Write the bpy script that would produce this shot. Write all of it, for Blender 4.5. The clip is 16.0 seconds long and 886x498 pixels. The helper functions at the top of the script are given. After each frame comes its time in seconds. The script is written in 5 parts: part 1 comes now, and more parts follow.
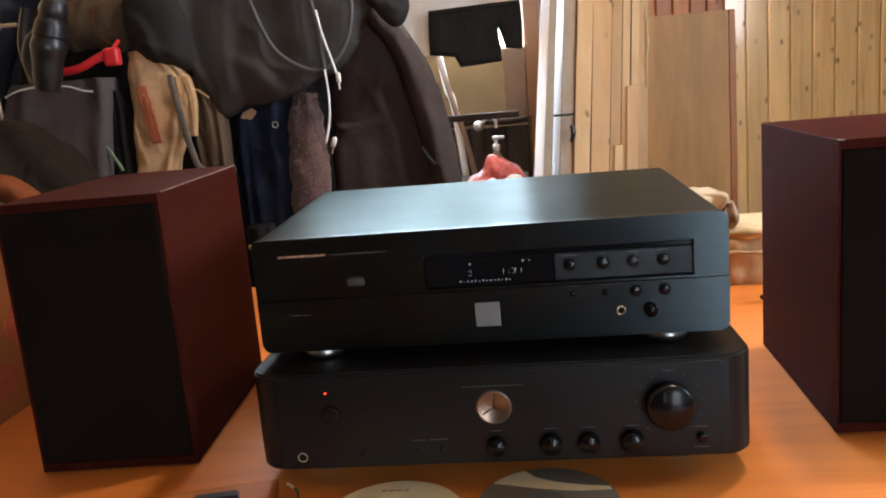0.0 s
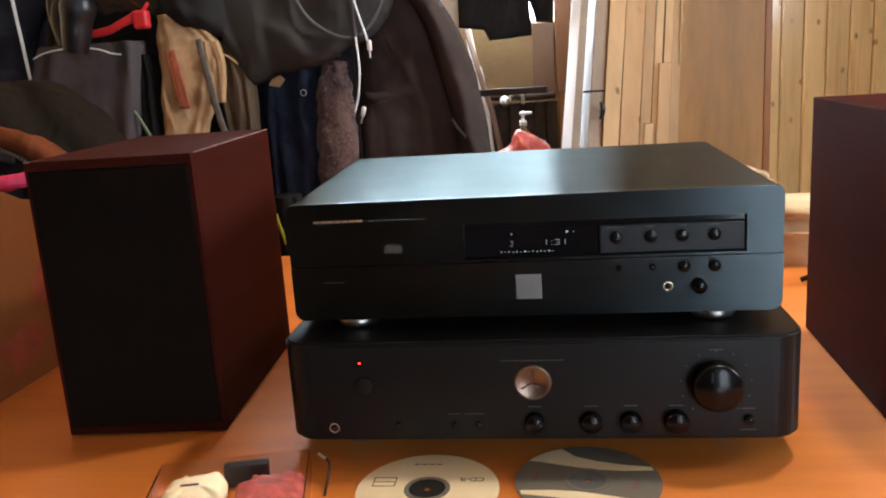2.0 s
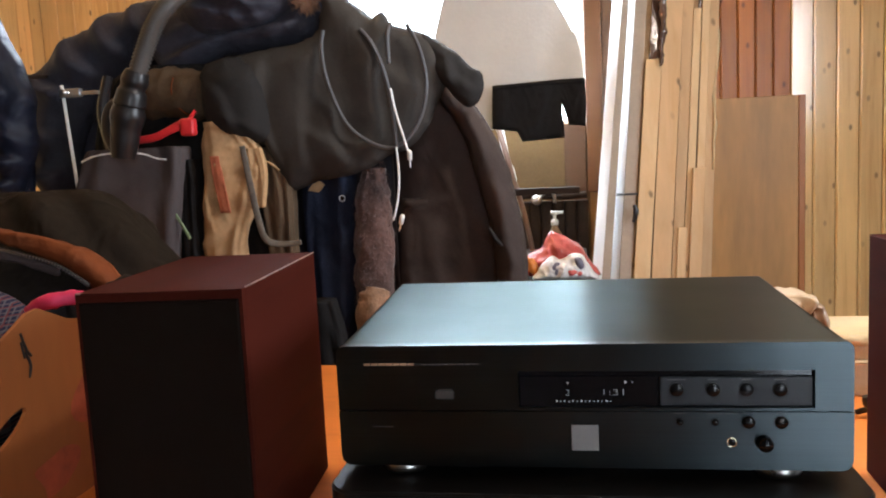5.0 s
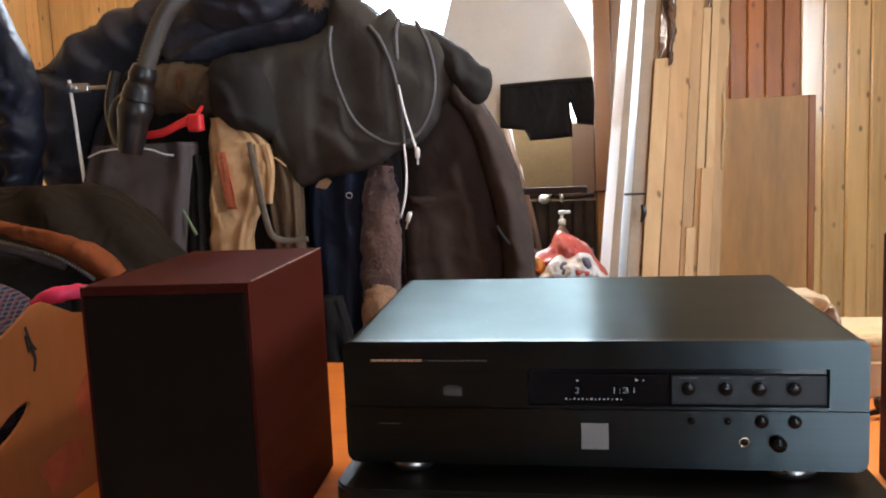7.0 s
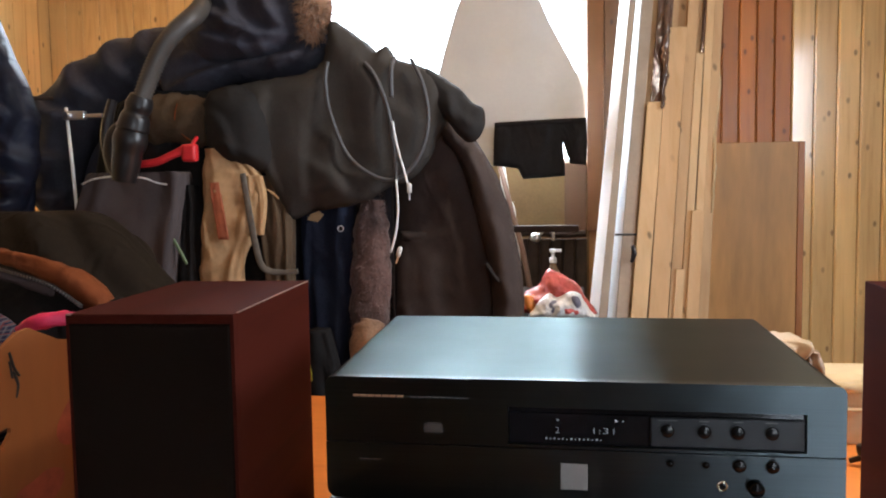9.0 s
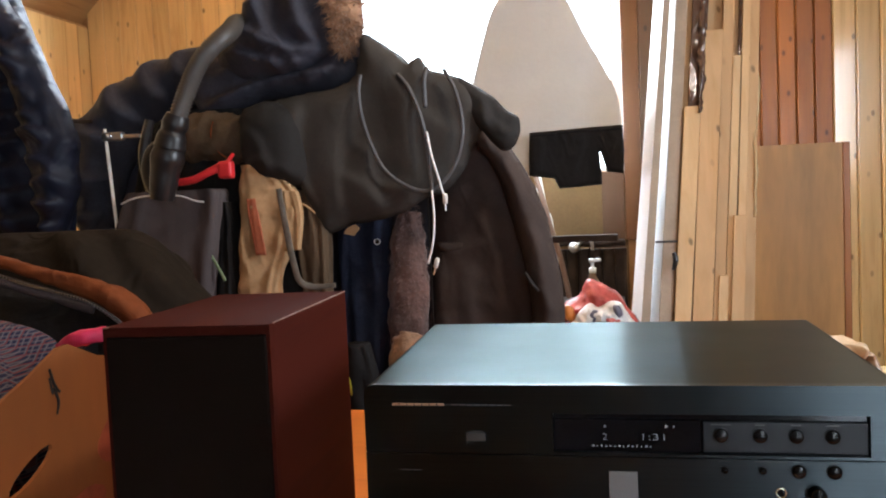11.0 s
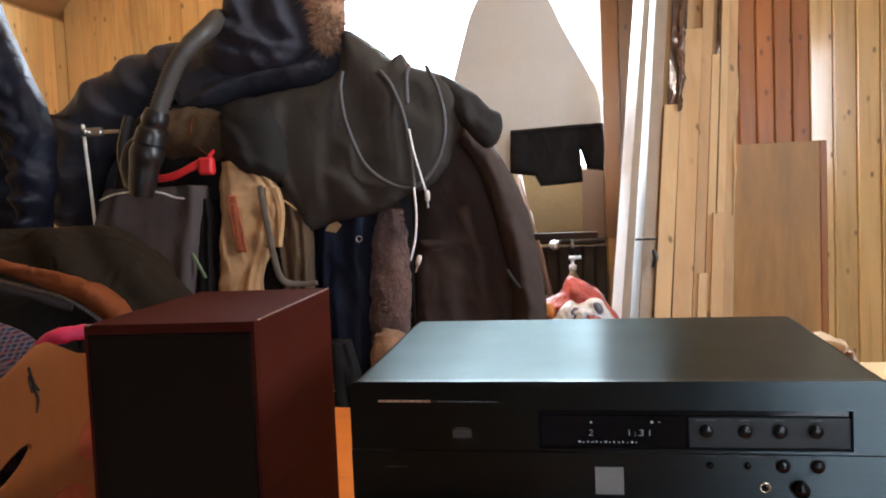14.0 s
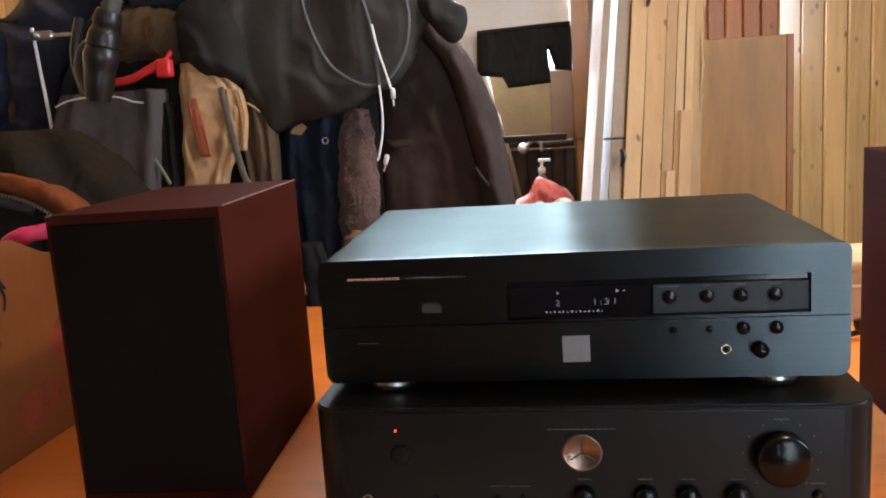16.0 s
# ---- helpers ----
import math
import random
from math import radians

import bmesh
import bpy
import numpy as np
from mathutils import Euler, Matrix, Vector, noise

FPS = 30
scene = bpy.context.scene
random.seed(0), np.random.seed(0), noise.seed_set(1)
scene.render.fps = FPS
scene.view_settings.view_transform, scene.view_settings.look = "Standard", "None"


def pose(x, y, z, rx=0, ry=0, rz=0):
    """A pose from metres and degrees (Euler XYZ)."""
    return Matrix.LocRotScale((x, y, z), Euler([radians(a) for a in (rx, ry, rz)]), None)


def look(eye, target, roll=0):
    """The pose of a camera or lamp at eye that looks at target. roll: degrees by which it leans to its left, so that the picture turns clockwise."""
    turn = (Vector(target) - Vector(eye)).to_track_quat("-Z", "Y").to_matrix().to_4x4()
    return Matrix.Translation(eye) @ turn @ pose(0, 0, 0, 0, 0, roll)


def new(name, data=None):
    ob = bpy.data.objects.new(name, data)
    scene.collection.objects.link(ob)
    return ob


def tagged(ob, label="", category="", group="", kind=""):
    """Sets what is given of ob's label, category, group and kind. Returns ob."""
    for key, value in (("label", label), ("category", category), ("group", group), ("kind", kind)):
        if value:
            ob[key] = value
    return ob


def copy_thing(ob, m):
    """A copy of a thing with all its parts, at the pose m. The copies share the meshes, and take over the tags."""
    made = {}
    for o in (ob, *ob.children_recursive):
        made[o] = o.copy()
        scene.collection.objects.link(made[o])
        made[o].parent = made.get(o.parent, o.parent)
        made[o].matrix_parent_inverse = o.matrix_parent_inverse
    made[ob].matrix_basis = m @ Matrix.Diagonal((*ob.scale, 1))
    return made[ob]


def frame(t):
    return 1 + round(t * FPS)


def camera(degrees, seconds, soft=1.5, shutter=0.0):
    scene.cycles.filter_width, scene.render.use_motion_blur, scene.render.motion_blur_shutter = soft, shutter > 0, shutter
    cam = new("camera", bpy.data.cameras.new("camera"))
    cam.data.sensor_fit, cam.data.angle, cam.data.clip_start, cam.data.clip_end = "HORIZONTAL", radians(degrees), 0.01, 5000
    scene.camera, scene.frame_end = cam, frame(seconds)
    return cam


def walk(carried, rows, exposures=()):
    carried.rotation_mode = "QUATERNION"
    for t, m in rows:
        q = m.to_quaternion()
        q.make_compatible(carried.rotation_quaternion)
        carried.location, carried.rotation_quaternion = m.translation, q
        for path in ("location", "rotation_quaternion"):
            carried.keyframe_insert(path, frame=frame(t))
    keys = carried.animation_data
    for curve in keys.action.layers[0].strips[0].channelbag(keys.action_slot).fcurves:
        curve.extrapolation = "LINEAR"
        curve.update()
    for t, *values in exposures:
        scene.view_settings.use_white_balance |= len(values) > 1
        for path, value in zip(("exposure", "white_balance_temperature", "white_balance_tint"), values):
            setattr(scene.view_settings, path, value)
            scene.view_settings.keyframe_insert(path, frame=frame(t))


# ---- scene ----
cam = camera(56.5, 16.0, soft=2.0)
PATH = [
    (0, (0.05, -0.769, 1.134), (-0.173, 1.179, 0.739), -5.0),
    (0.5, (0.042, -0.762, 1.13), (-0.182, 1.181, 0.715), -4.2),
    (1, (0.035, -0.762, 1.129), (-0.214, 1.18, 0.718), -3.8),
    (1.5, (0.029, -0.755, 1.125), (-0.237, 1.18, 0.693), -3.7),
    (2, (0.026, -0.747, 1.122), (-0.244, 1.184, 0.677), -3.8),
    (2.5, (0.025, -0.743, 1.123), (-0.257, 1.19, 0.693), -4.2),
    (3, (0.028, -0.744, 1.125), (-0.249, 1.195, 0.724), -4.4),
    (3.5, (0.022, -0.739, 1.145), (-0.239, 1.212, 0.792), -4.1),
    (4, (0.003, -0.73, 1.173), (-0.306, 1.23, 0.918), -3.3),
    (4.5, (0.002, -0.725, 1.174), (-0.314, 1.235, 0.931), -3.1),
    (5, (-0.002, -0.727, 1.175), (-0.323, 1.233, 0.935), -2.8),
    (7.5, (-0.009, -0.717, 1.168), (-0.354, 1.238, 0.928), -2.2),
    (8, (-0.015, -0.718, 1.167), (-0.372, 1.235, 0.926), -2.0),
    (8.5, (-0.01, -0.721, 1.165), (-0.362, 1.237, 0.957), -2.0),
    (9, (0.002, -0.725, 1.172), (-0.315, 1.244, 1.016), -0.9),
    (9.5, (-0.001, -0.719, 1.169), (-0.355, 1.244, 1.024), -1.0),
    (10, (0.003, -0.713, 1.163), (-0.382, 1.246, 1.047), -2.0),
    (12.5, (-0.01, -0.704, 1.159), (-0.424, 1.249, 1.039), -2.6),
    (13, (-0.01, -0.705, 1.159), (-0.413, 1.251, 1.042), -2.4),
    (13.5, (-0.008, -0.706, 1.159), (-0.385, 1.254, 1.04), -2.3),
    (14, (-0.008, -0.706, 1.159), (-0.365, 1.258, 1.035), -2.4),
    (14.5, (-0.009, -0.706, 1.157), (-0.349, 1.258, 0.995), -2.5),
    (15, (-0.008, -0.702, 1.146), (-0.319, 1.256, 0.88), -3.0),
    (15.5, (-0.008, -0.705, 1.134), (-0.307, 1.248, 0.823), -3.4),
    (16, (-0.005, -0.707, 1.127), (-0.3, 1.242, 0.79), -3.8),
]
walk(cam, [(t, look(eye, target, roll)) for t, eye, target, roll in PATH], exposures=[(0.0, 0.08, 6050, 14), (2.5, 0.10, 6050, 14), (3.5, 0.16, 6050, 14), (4.5, 0.15, 6050, 14), (7.5, 0.13, 6050, 14), (8.5, 0.0, 6050, 14), (9.5, 0.03, 6050, 14), (14.3, 0.04, 6050, 14), (15.0, -0.02, 6050, 14), (15.5, 0.14, 6050, 14), (16.0, 0.14, 6050, 14)])

# ---- light ----
world = bpy.data.worlds.new("sky")
scene.world = world
world.use_nodes = True
wn = world.node_tree
sky = wn.nodes.new("ShaderNodeTexSky")
sky.sky_type = "NISHITA"
sky.sun_disc = False
sky.sun_elevation, sky.sun_rotation = radians(35), radians(160)
wn.links.new(sky.outputs[0], wn.nodes["Background"].inputs[0])
wn.nodes["Background"].inputs[1].default_value = 0.12


def area(name, m, sx, sy, watts, colour):
    l = bpy.data.lights.new(name, "AREA")
    l.shape, l.size, l.size_y, l.energy, l.color = "RECTANGLE", sx, sy, watts, colour
    o = new(name, l)
    o.matrix_world = m
    return o


# daylight in the gable window, in the window behind the camera, and the ceiling lamp
area("gable_daylight", look((-0.62, 3.62, 2.30), (-0.62, 0, 2.2)), 1.36, 2.06, 196, (0.84, 0.95, 1.0))
area("rear_daylight", look((1.20, -2.68, 1.08), (0.95, 0, 1.0)), 0.92, 2.0, 24, (0.80, 0.93, 1.0))
area("east_daylight", look((2.03, 0.45, 1.75), (0, 0.65, 1.5)), 0.9, 0.9, 46, (0.90, 0.97, 1.0))
area("ceiling_lamp_glow", look((0.62, 0.50, 2.55), (0.62, 0.50, 0)), 0.14, 0.14, 18, (1.0, 0.84, 0.66))


# ---- materials ----
def nodes_of(name):
    m = bpy.data.materials.new(name)
    m.use_nodes = True
    t = m.node_tree
    return m, t, t.nodes["Principled BSDF"]


def node(t, kind, **inputs):
    n = t.nodes.new(kind)
    for k, v in inputs.items():
        n.inputs[k.replace("_", " ")].default_value = v
    return n


def ramp(t, fac, stops):
    r = t.nodes.new("ShaderNodeValToRGB")
    e = r.color_ramp.elements
    while len(e) < len(stops):
        e.new(0.5)
    for i, (p, c) in enumerate(stops):
        e[i].position, e[i].color = p, (*c, 1)
    t.links.new(fac, r.inputs[0])
    return r.outputs[0]


def coords(t, sx=1.0, sy=1.0, sz=1.0):
    c = t.nodes.new("ShaderNodeTexCoord")
    m = t.nodes.new("ShaderNodeMapping")
    m.inputs["Scale"].default_value = (sx, sy, sz)
    t.links.new(c.outputs["Object"], m.inputs["Vector"])
    return m.outputs[0]


def tint(c, k):
    return tuple(min(1.0, v * k) for v in c)


def surface(name, colour, rough=0.6, metal=0.0, var=0.25, scale=6.0, bump=0.15, bscale=90.0, stretch=(1, 1, 1), dist=0.004, spec=0.5, sheen=0.0, wrinkle=0.0):
    """Two scales of variation in colour, a fine relief and an uneven gloss."""
    m, t, b = nodes_of(name)
    v = coords(t, *stretch)
    n1 = node(t, "ShaderNodeTexNoise", Scale=scale, Detail=5.0, Roughness=0.6)
    n2 = node(t, "ShaderNodeTexNoise", Scale=bscale, Detail=3.0)
    for n in (n1, n2):
        t.links.new(v, n.inputs["Vector"])
    mix = t.nodes.new("ShaderNodeMath")
    mix.operation = "MULTIPLY_ADD"
    mix.inputs[1].default_value = 0.35
    t.links.new(n2.outputs[0], mix.inputs[0])
    t.links.new(n1.outputs[0], mix.inputs[2])
    col = ramp(t, mix.outputs[0], [(0.42, tint(colour, 1 - var)), (0.92, tint(colour, 1 + var))])
    t.links.new(col, b.inputs["Base Color"])
    rr = node(t, "ShaderNodeMapRange")
    rr.inputs[3].default_value, rr.inputs[4].default_value = max(0.02, rough - 0.08), min(1, rough + 0.08)
    t.links.new(n1.outputs[0], rr.inputs[0])
    t.links.new(rr.outputs[0], b.inputs["Roughness"])
    b.inputs["Metallic"].default_value = metal
    b.inputs["Specular IOR Level"].default_value = spec
    if sheen:
        b.inputs["Sheen Weight"].default_value = sheen
        b.inputs["Sheen Roughness"].default_value = 0.5
    if bump:
        bn = node(t, "ShaderNodeBump", Strength=bump, Distance=dist)
        t.links.new(n2.outputs[0], bn.inputs["Height"])
        if wrinkle:
            n3 = node(t, "ShaderNodeTexNoise", Scale=9.0, Detail=4.0, Roughness=0.55, Distortion=1.6)
            n3.noise_type = "RIDGED_MULTIFRACTAL"
            t.links.new(coords(t, 1.6, 1.6, 0.8), n3.inputs["Vector"])
            bw = node(t, "ShaderNodeBump", Strength=wrinkle, Distance=0.02)
            t.links.new(n3.outputs[0], bw.inputs["Height"])
            t.links.new(bw.outputs[0], bn.inputs["Normal"])
        t.links.new(bn.outputs[0], b.inputs["Normal"])
    return m


def timber(name, light, dark, rough=0.35, along="z", knots=True, coat=0.3, fine=1.0, vary=0.25):
    """Planed wood: long grain, knots and a board-to-board shift."""
    m, t, b = nodes_of(name)
    s = {"x": (1.2, 22, 22), "y": (22, 1.2, 22), "z": (22, 22, 1.2)}[along]
    s = tuple(k * fine for k in s)
    info = t.nodes.new("ShaderNodeObjectInfo")
    c = t.nodes.new("ShaderNodeTexCoord")
    off = t.nodes.new("ShaderNodeVectorMath")
    off.operation = "MULTIPLY_ADD"
    off.inputs[1].default_value = (0.0, 7.0, 9.0)
    t.links.new(info.outputs["Random"], off.inputs[0])
    t.links.new(c.outputs["Object"], off.inputs[2])
    mp = t.nodes.new("ShaderNodeMapping")
    mp.inputs["Scale"].default_value = s
    t.links.new(off.outputs[0], mp.inputs["Vector"])
    g = node(t, "ShaderNodeTexNoise", Scale=1.0, Detail=6.0, Roughness=0.65, Distortion=0.6)
    t.links.new(mp.outputs[0], g.inputs["Vector"])
    broad = node(t, "ShaderNodeTexNoise", Scale=2.2, Detail=2.0)
    t.links.new(off.outputs[0], broad.inputs["Vector"])
    col = ramp(t, g.outputs[0], [(0.3, dark), (0.5, tint(light, 0.92)), (0.68, light)])
    hs = t.nodes.new("ShaderNodeHueSaturation")
    val = node(t, "ShaderNodeMapRange")
    val.inputs[3].default_value, val.inputs[4].default_value = 1 - vary, 1 + vary
    add = t.nodes.new("ShaderNodeMath")
    add.operation = "ADD"
    t.links.new(info.outputs["Random"], add.inputs[0])
    t.links.new(broad.outputs[0], add.inputs[1])
    half = t.nodes.new("ShaderNodeMath")
    half.operation = "MULTIPLY"
    half.inputs[1].default_value = 0.5
    t.links.new(add.outputs[0], half.inputs[0])
    t.links.new(half.outputs[0], val.inputs[0])
    t.links.new(val.outputs[0], hs.inputs["Value"])
    t.links.new(col, hs.inputs["Color"])
    out = hs.outputs[0]
    if knots and along == "z":
        sp = t.nodes.new("ShaderNodeSeparateXYZ")
        t.links.new(off.outputs[0], sp.inputs[0])
        cmb = t.nodes.new("ShaderNodeCombineXYZ")
        for src, k, dst in (((0, 1), 9.5, 0), ((2, 2), 2.6, 1)):
            ad = t.nodes.new("ShaderNodeMath")
            ad.operation = "ADD"
            t.links.new(sp.outputs[src[0]], ad.inputs[0])
            t.links.new(sp.outputs[src[1]], ad.inputs[1])
            mu = t.nodes.new("ShaderNodeMath")
            mu.operation = "MULTIPLY"
            mu.inputs[1].default_value = k
            t.links.new(ad.outputs[0], mu.inputs[0])
            t.links.new(mu.outputs[0], cmb.inputs[dst])
        vo = node(t, "ShaderNodeTexVoronoi", Scale=1.0)
        vo.voronoi_dimensions = "2D"
        t.links.new(cmb.outputs[0], vo.inputs["Vector"])
        kr = ramp(t, vo.outputs["Distance"], [(0.042, (1, 1, 1)), (0.095, (0, 0, 0))])
        some = t.nodes.new("ShaderNodeSeparateColor")
        t.links.new(vo.outputs["Color"], some.inputs[0])
        pick = t.nodes.new("ShaderNodeMath")
        pick.operation = "SUBTRACT"
        pick.use_clamp = True
        pick.inputs[1].default_value = 0.28
        t.links.new(some.outputs[0], pick.inputs[0])
        weight = t.nodes.new("ShaderNodeMath")
        weight.operation = "MULTIPLY"
        t.links.new(kr, weight.inputs[0])
        gain = t.nodes.new("ShaderNodeMath")
        gain.operation = "MULTIPLY"
        gain.use_clamp = True
        gain.inputs[1].default_value = 2.6
        t.links.new(pick.outputs[0], gain.inputs[0])
        t.links.new(gain.outputs[0], weight.inputs[1])
        mx = t.nodes.new("ShaderNodeMix")
        mx.data_type = "RGBA"
        t.links.new(weight.outputs[0], mx.inputs[0])
        t.links.new(out, mx.inputs[6])
        mx.inputs[7].default_value = (*tint(dark, 0.45), 1)
        out = mx.outputs[2]
    t.links.new(out, b.inputs["Base Color"])
    rr = node(t, "ShaderNodeMapRange")
    rr.inputs[3].default_value, rr.inputs[4].default_value = rough - 0.06, rough + 0.1
    t.links.new(g.outputs[0], rr.inputs[0])
    t.links.new(rr.outputs[0], b.inputs["Roughness"])
    b.inputs["Coat Weight"].default_value = coat
    b.inputs["Coat Roughness"].default_value = 0.13
    bn = node(t, "ShaderNodeBump", Strength=0.12, Distance=0.002)
    t.links.new(g.outputs[0], bn.inputs["Height"])
    t.links.new(bn.outputs[0], b.inputs["Normal"])
    return m


def plain(name, colour, rough=0.5, metal=0.0, emit=0.0, alpha=None):
    m, t, b = nodes_of(name)
    b.inputs["Base Color"].default_value = (*colour, 1)
    b.inputs["Roughness"].default_value, b.inputs["Metallic"].default_value = rough, metal
    if emit:
        b.inputs["Emission Color"].default_value = (*colour, 1)
        b.inputs["Emission Strength"].default_value = emit
    return m


def clear(name, colour=(1, 1, 1), rough=0.02):
    m, t, b = nodes_of(name)
    b.inputs["Base Color"].default_value = (*colour, 1)
    b.inputs["Roughness"].default_value = rough
    b.inputs["Transmission Weight"].default_value = 1.0
    b.inputs["IOR"].default_value = 1.2
    return m


def plaid(name):
    """Woven checks in blue, white and red."""
    m, t, b = nodes_of(name)
    v = coords(t)
    sep = t.nodes.new("ShaderNodeSeparateXYZ")
    t.links.new(v, sep.inputs[0])
    last = None
    for ax, f, lo, hi, ink in ((0, 1150.0, 0.30, 0.85, (0.12, 0.11, 0.12)), (2, 1150.0, 0.30, 0.85, (0.11, 0.10, 0.11)), (0, 575.0, 0.86, 0.98, (0.15, 0.035, 0.03)), (2, 575.0, 0.86, 0.98, (0.14, 0.03, 0.03))):
        q = t.nodes.new("ShaderNodeMath")
        q.operation = "MULTIPLY"
        q.inputs[1].default_value = f
        t.links.new(sep.outputs[ax], q.inputs[0])
        w = t.nodes.new("ShaderNodeMath")
        w.operation = "SINE"
        t.links.new(q.outputs[0], w.inputs[0])
        band = ramp(t, w.outputs[0], [(lo, (0, 0, 0)), (hi, (0.75, 0.75, 0.75))])
        mx = t.nodes.new("ShaderNodeMix")
        mx.data_type = "RGBA"
        t.links.new(band, mx.inputs[0])
        if last:
            t.links.new(last, mx.inputs[6])
        else:
            mx.inputs[6].default_value = (0.020, 0.022, 0.045, 1)
        mx.inputs[7].default_value = (*ink, 1)
        last = mx.outputs[2]
    t.links.new(mx.outputs[2], b.inputs["Base Color"])
    b.inputs["Roughness"].default_value = 0.85
    b.inputs["Specular IOR Level"].default_value = 0.1
    return m


def brushed(name, colour, rough, across, spec=0.5):
    """Satin-black anodised metal with a fine grain along x."""
    m, t, b = nodes_of(name)
    v = coords(t, 3.0, 900.0, 900.0)
    n = node(t, "ShaderNodeTexNoise", Scale=1.0, Detail=3.0)
    t.links.new(v, n.inputs["Vector"])
    n2 = node(t, "ShaderNodeTexNoise", Scale=9.0, Detail=4.0)
    t.links.new(coords(t), n2.inputs["Vector"])
    t.links.new(ramp(t, n.outputs[0], [(0.3, tint(colour, 0.93)), (0.7, tint(colour, 1.08))]), b.inputs["Base Color"])
    rr = node(t, "ShaderNodeMapRange")
    rr.inputs[3].default_value, rr.inputs[4].default_value = rough - 0.05, rough + 0.06
    t.links.new(n2.outputs[0], rr.inputs[0])
    t.links.new(rr.outputs[0], b.inputs["Roughness"])
    b.inputs["Specular IOR Level"].default_value = spec
    b.inputs["Anisotropic"].default_value = 0.85
    way = t.nodes.new("ShaderNodeCombineXYZ")
    for i in range(3):
        way.inputs[i].default_value = across[i]
    t.links.new(way.outputs[0], b.inputs["Tangent"])
    return m


PINE = timber("pine", (0.80, 0.50, 0.19), (0.58, 0.31, 0.10), 0.30, coat=1.0)
PINE_PALE = timber("pale_pine", (0.81, 0.54, 0.225), (0.59, 0.33, 0.11), 0.28, coat=1.0)
PINE_RED = timber("red_pine", (0.37, 0.125, 0.020), (0.24, 0.075, 0.011), 0.40, coat=0.12)
PINE_X = timber("pine_rail", (0.50, 0.26, 0.09), (0.33, 0.14, 0.045), 0.4, along="x")
CEIL = timber("ceiling_pine", (0.50, 0.27, 0.10), (0.34, 0.15, 0.05), 0.45, along="y")
TABLE = timber("table_wood", (0.72, 0.225, 0.036), (0.58, 0.165, 0.024), 0.42, along="x", knots=False, coat=0.05, vary=0.12)
# Wood for the unseen walls, coloured dark to hold down bounce light.
LOWBOUNCE = timber("low_bounce_wood", (0.050, 0.028, 0.014), (0.032, 0.017, 0.008), 0.6)
FLOOR = timber("floor_wood", (0.19, 0.10, 0.045), (0.12, 0.06, 0.025), 0.45, along="y", coat=1.0)
RAW = timber("raw_board", (0.63, 0.405, 0.20), (0.53, 0.315, 0.135), 0.6, coat=0.0)
RAW_PALE = timber("pale_board", (0.71, 0.49, 0.255), (0.60, 0.38, 0.175), 0.6, coat=0.0)
PLY = surface("plywood", (0.36, 0.182, 0.052), 0.5, var=0.30, scale=9, bump=0.12, bscale=60, stretch=(1, 1, 0.16))
SURROUND = timber("surround_pine", (0.15, 0.054, 0.012), (0.08, 0.026, 0.006), 0.4, coat=0.15)
# Darker surround tone; also carries the shade painted below the window corner.
SURROUND_DARK = timber("dark_surround", (0.10, 0.045, 0.018), (0.06, 0.025, 0.010), 0.5, coat=0.05)
CHERRY = timber("cherry_veneer", (0.050, 0.0098, 0.0062), (0.032, 0.0058, 0.0038), 0.58, along="y", knots=False, coat=0.0, vary=0.12)
CHERRY.node_tree.nodes["Principled BSDF"].inputs["Specular IOR Level"].default_value = 0.014
CHERRY.node_tree.nodes["Principled BSDF"].inputs["Specular Tint"].default_value = (1.0, 0.42, 0.32, 1)
SATIN = brushed("satin_black", (0.045, 0.047, 0.046), 0.32, (0, 1, 0.04), 0.33)
SATIN.node_tree.nodes["Principled BSDF"].inputs["Specular Tint"].default_value = (0.66, 0.735, 0.735, 1)
SATIN.node_tree.nodes["Principled BSDF"].inputs["Metallic"].default_value = 1.0
FACE = brushed("face_black", (0.048, 0.060, 0.065), 0.30, (0, 0.7, 0.71), 0.42)
FACE.node_tree.nodes["Principled BSDF"].inputs["Metallic"].default_value = 1.0
AMPBLACK = surface("amplifier_black", (0.008, 0.0075, 0.007), 0.36, var=0.15, bump=0.02, bscale=300, spec=0.22)
PANEL = surface("panel_grey", (0.005, 0.006, 0.008), 0.4, var=0.1, spec=0.35, bump=0.03)
GLOSS = plain("display_black", (0.004, 0.004, 0.005), 0.12)
KNOB = surface("knob_black", (0.0035, 0.0035, 0.0035), 0.24, var=0.15, bump=0.02, spec=0.3)
SILVER = surface("silver", (0.42, 0.41, 0.39), 0.3, 1.0, var=0.08, bump=0.03, scale=40)
BADGE = surface("badge_silver", (0.22, 0.21, 0.20), 0.45, 0.6, var=0.1, bump=0.05, bscale=400)
COPPER = surface("rose_gold", (0.24, 0.175, 0.135), 0.34, 1.0, var=0.1, bump=0.02)
GOLD = plain("gold", (0.72, 0.66, 0.50), 0.25, 1.0)
PRINT = plain("copper_print", (0.36, 0.22, 0.13), 0.5)
GREYPRINT = plain("grey_print", (0.075, 0.075, 0.075), 0.6)
LED = plain("led_red", (1.0, 0.03, 0.02), 0.3, emit=9.0)
VFD = plain("display_glow", (0.42, 0.46, 0.48), 0.4, emit=0.16)
GRILLE = surface("grille_cloth", (0.0095, 0.0060, 0.0044), 0.95, var=0.2, bump=0.3, bscale=900, dist=0.001, spec=0.05)
CARD = surface("cardboard", (0.28, 0.086, 0.016), 0.8, var=0.12, scale=5, bump=0.1, bscale=40, stretch=(1, 1, 0.3))
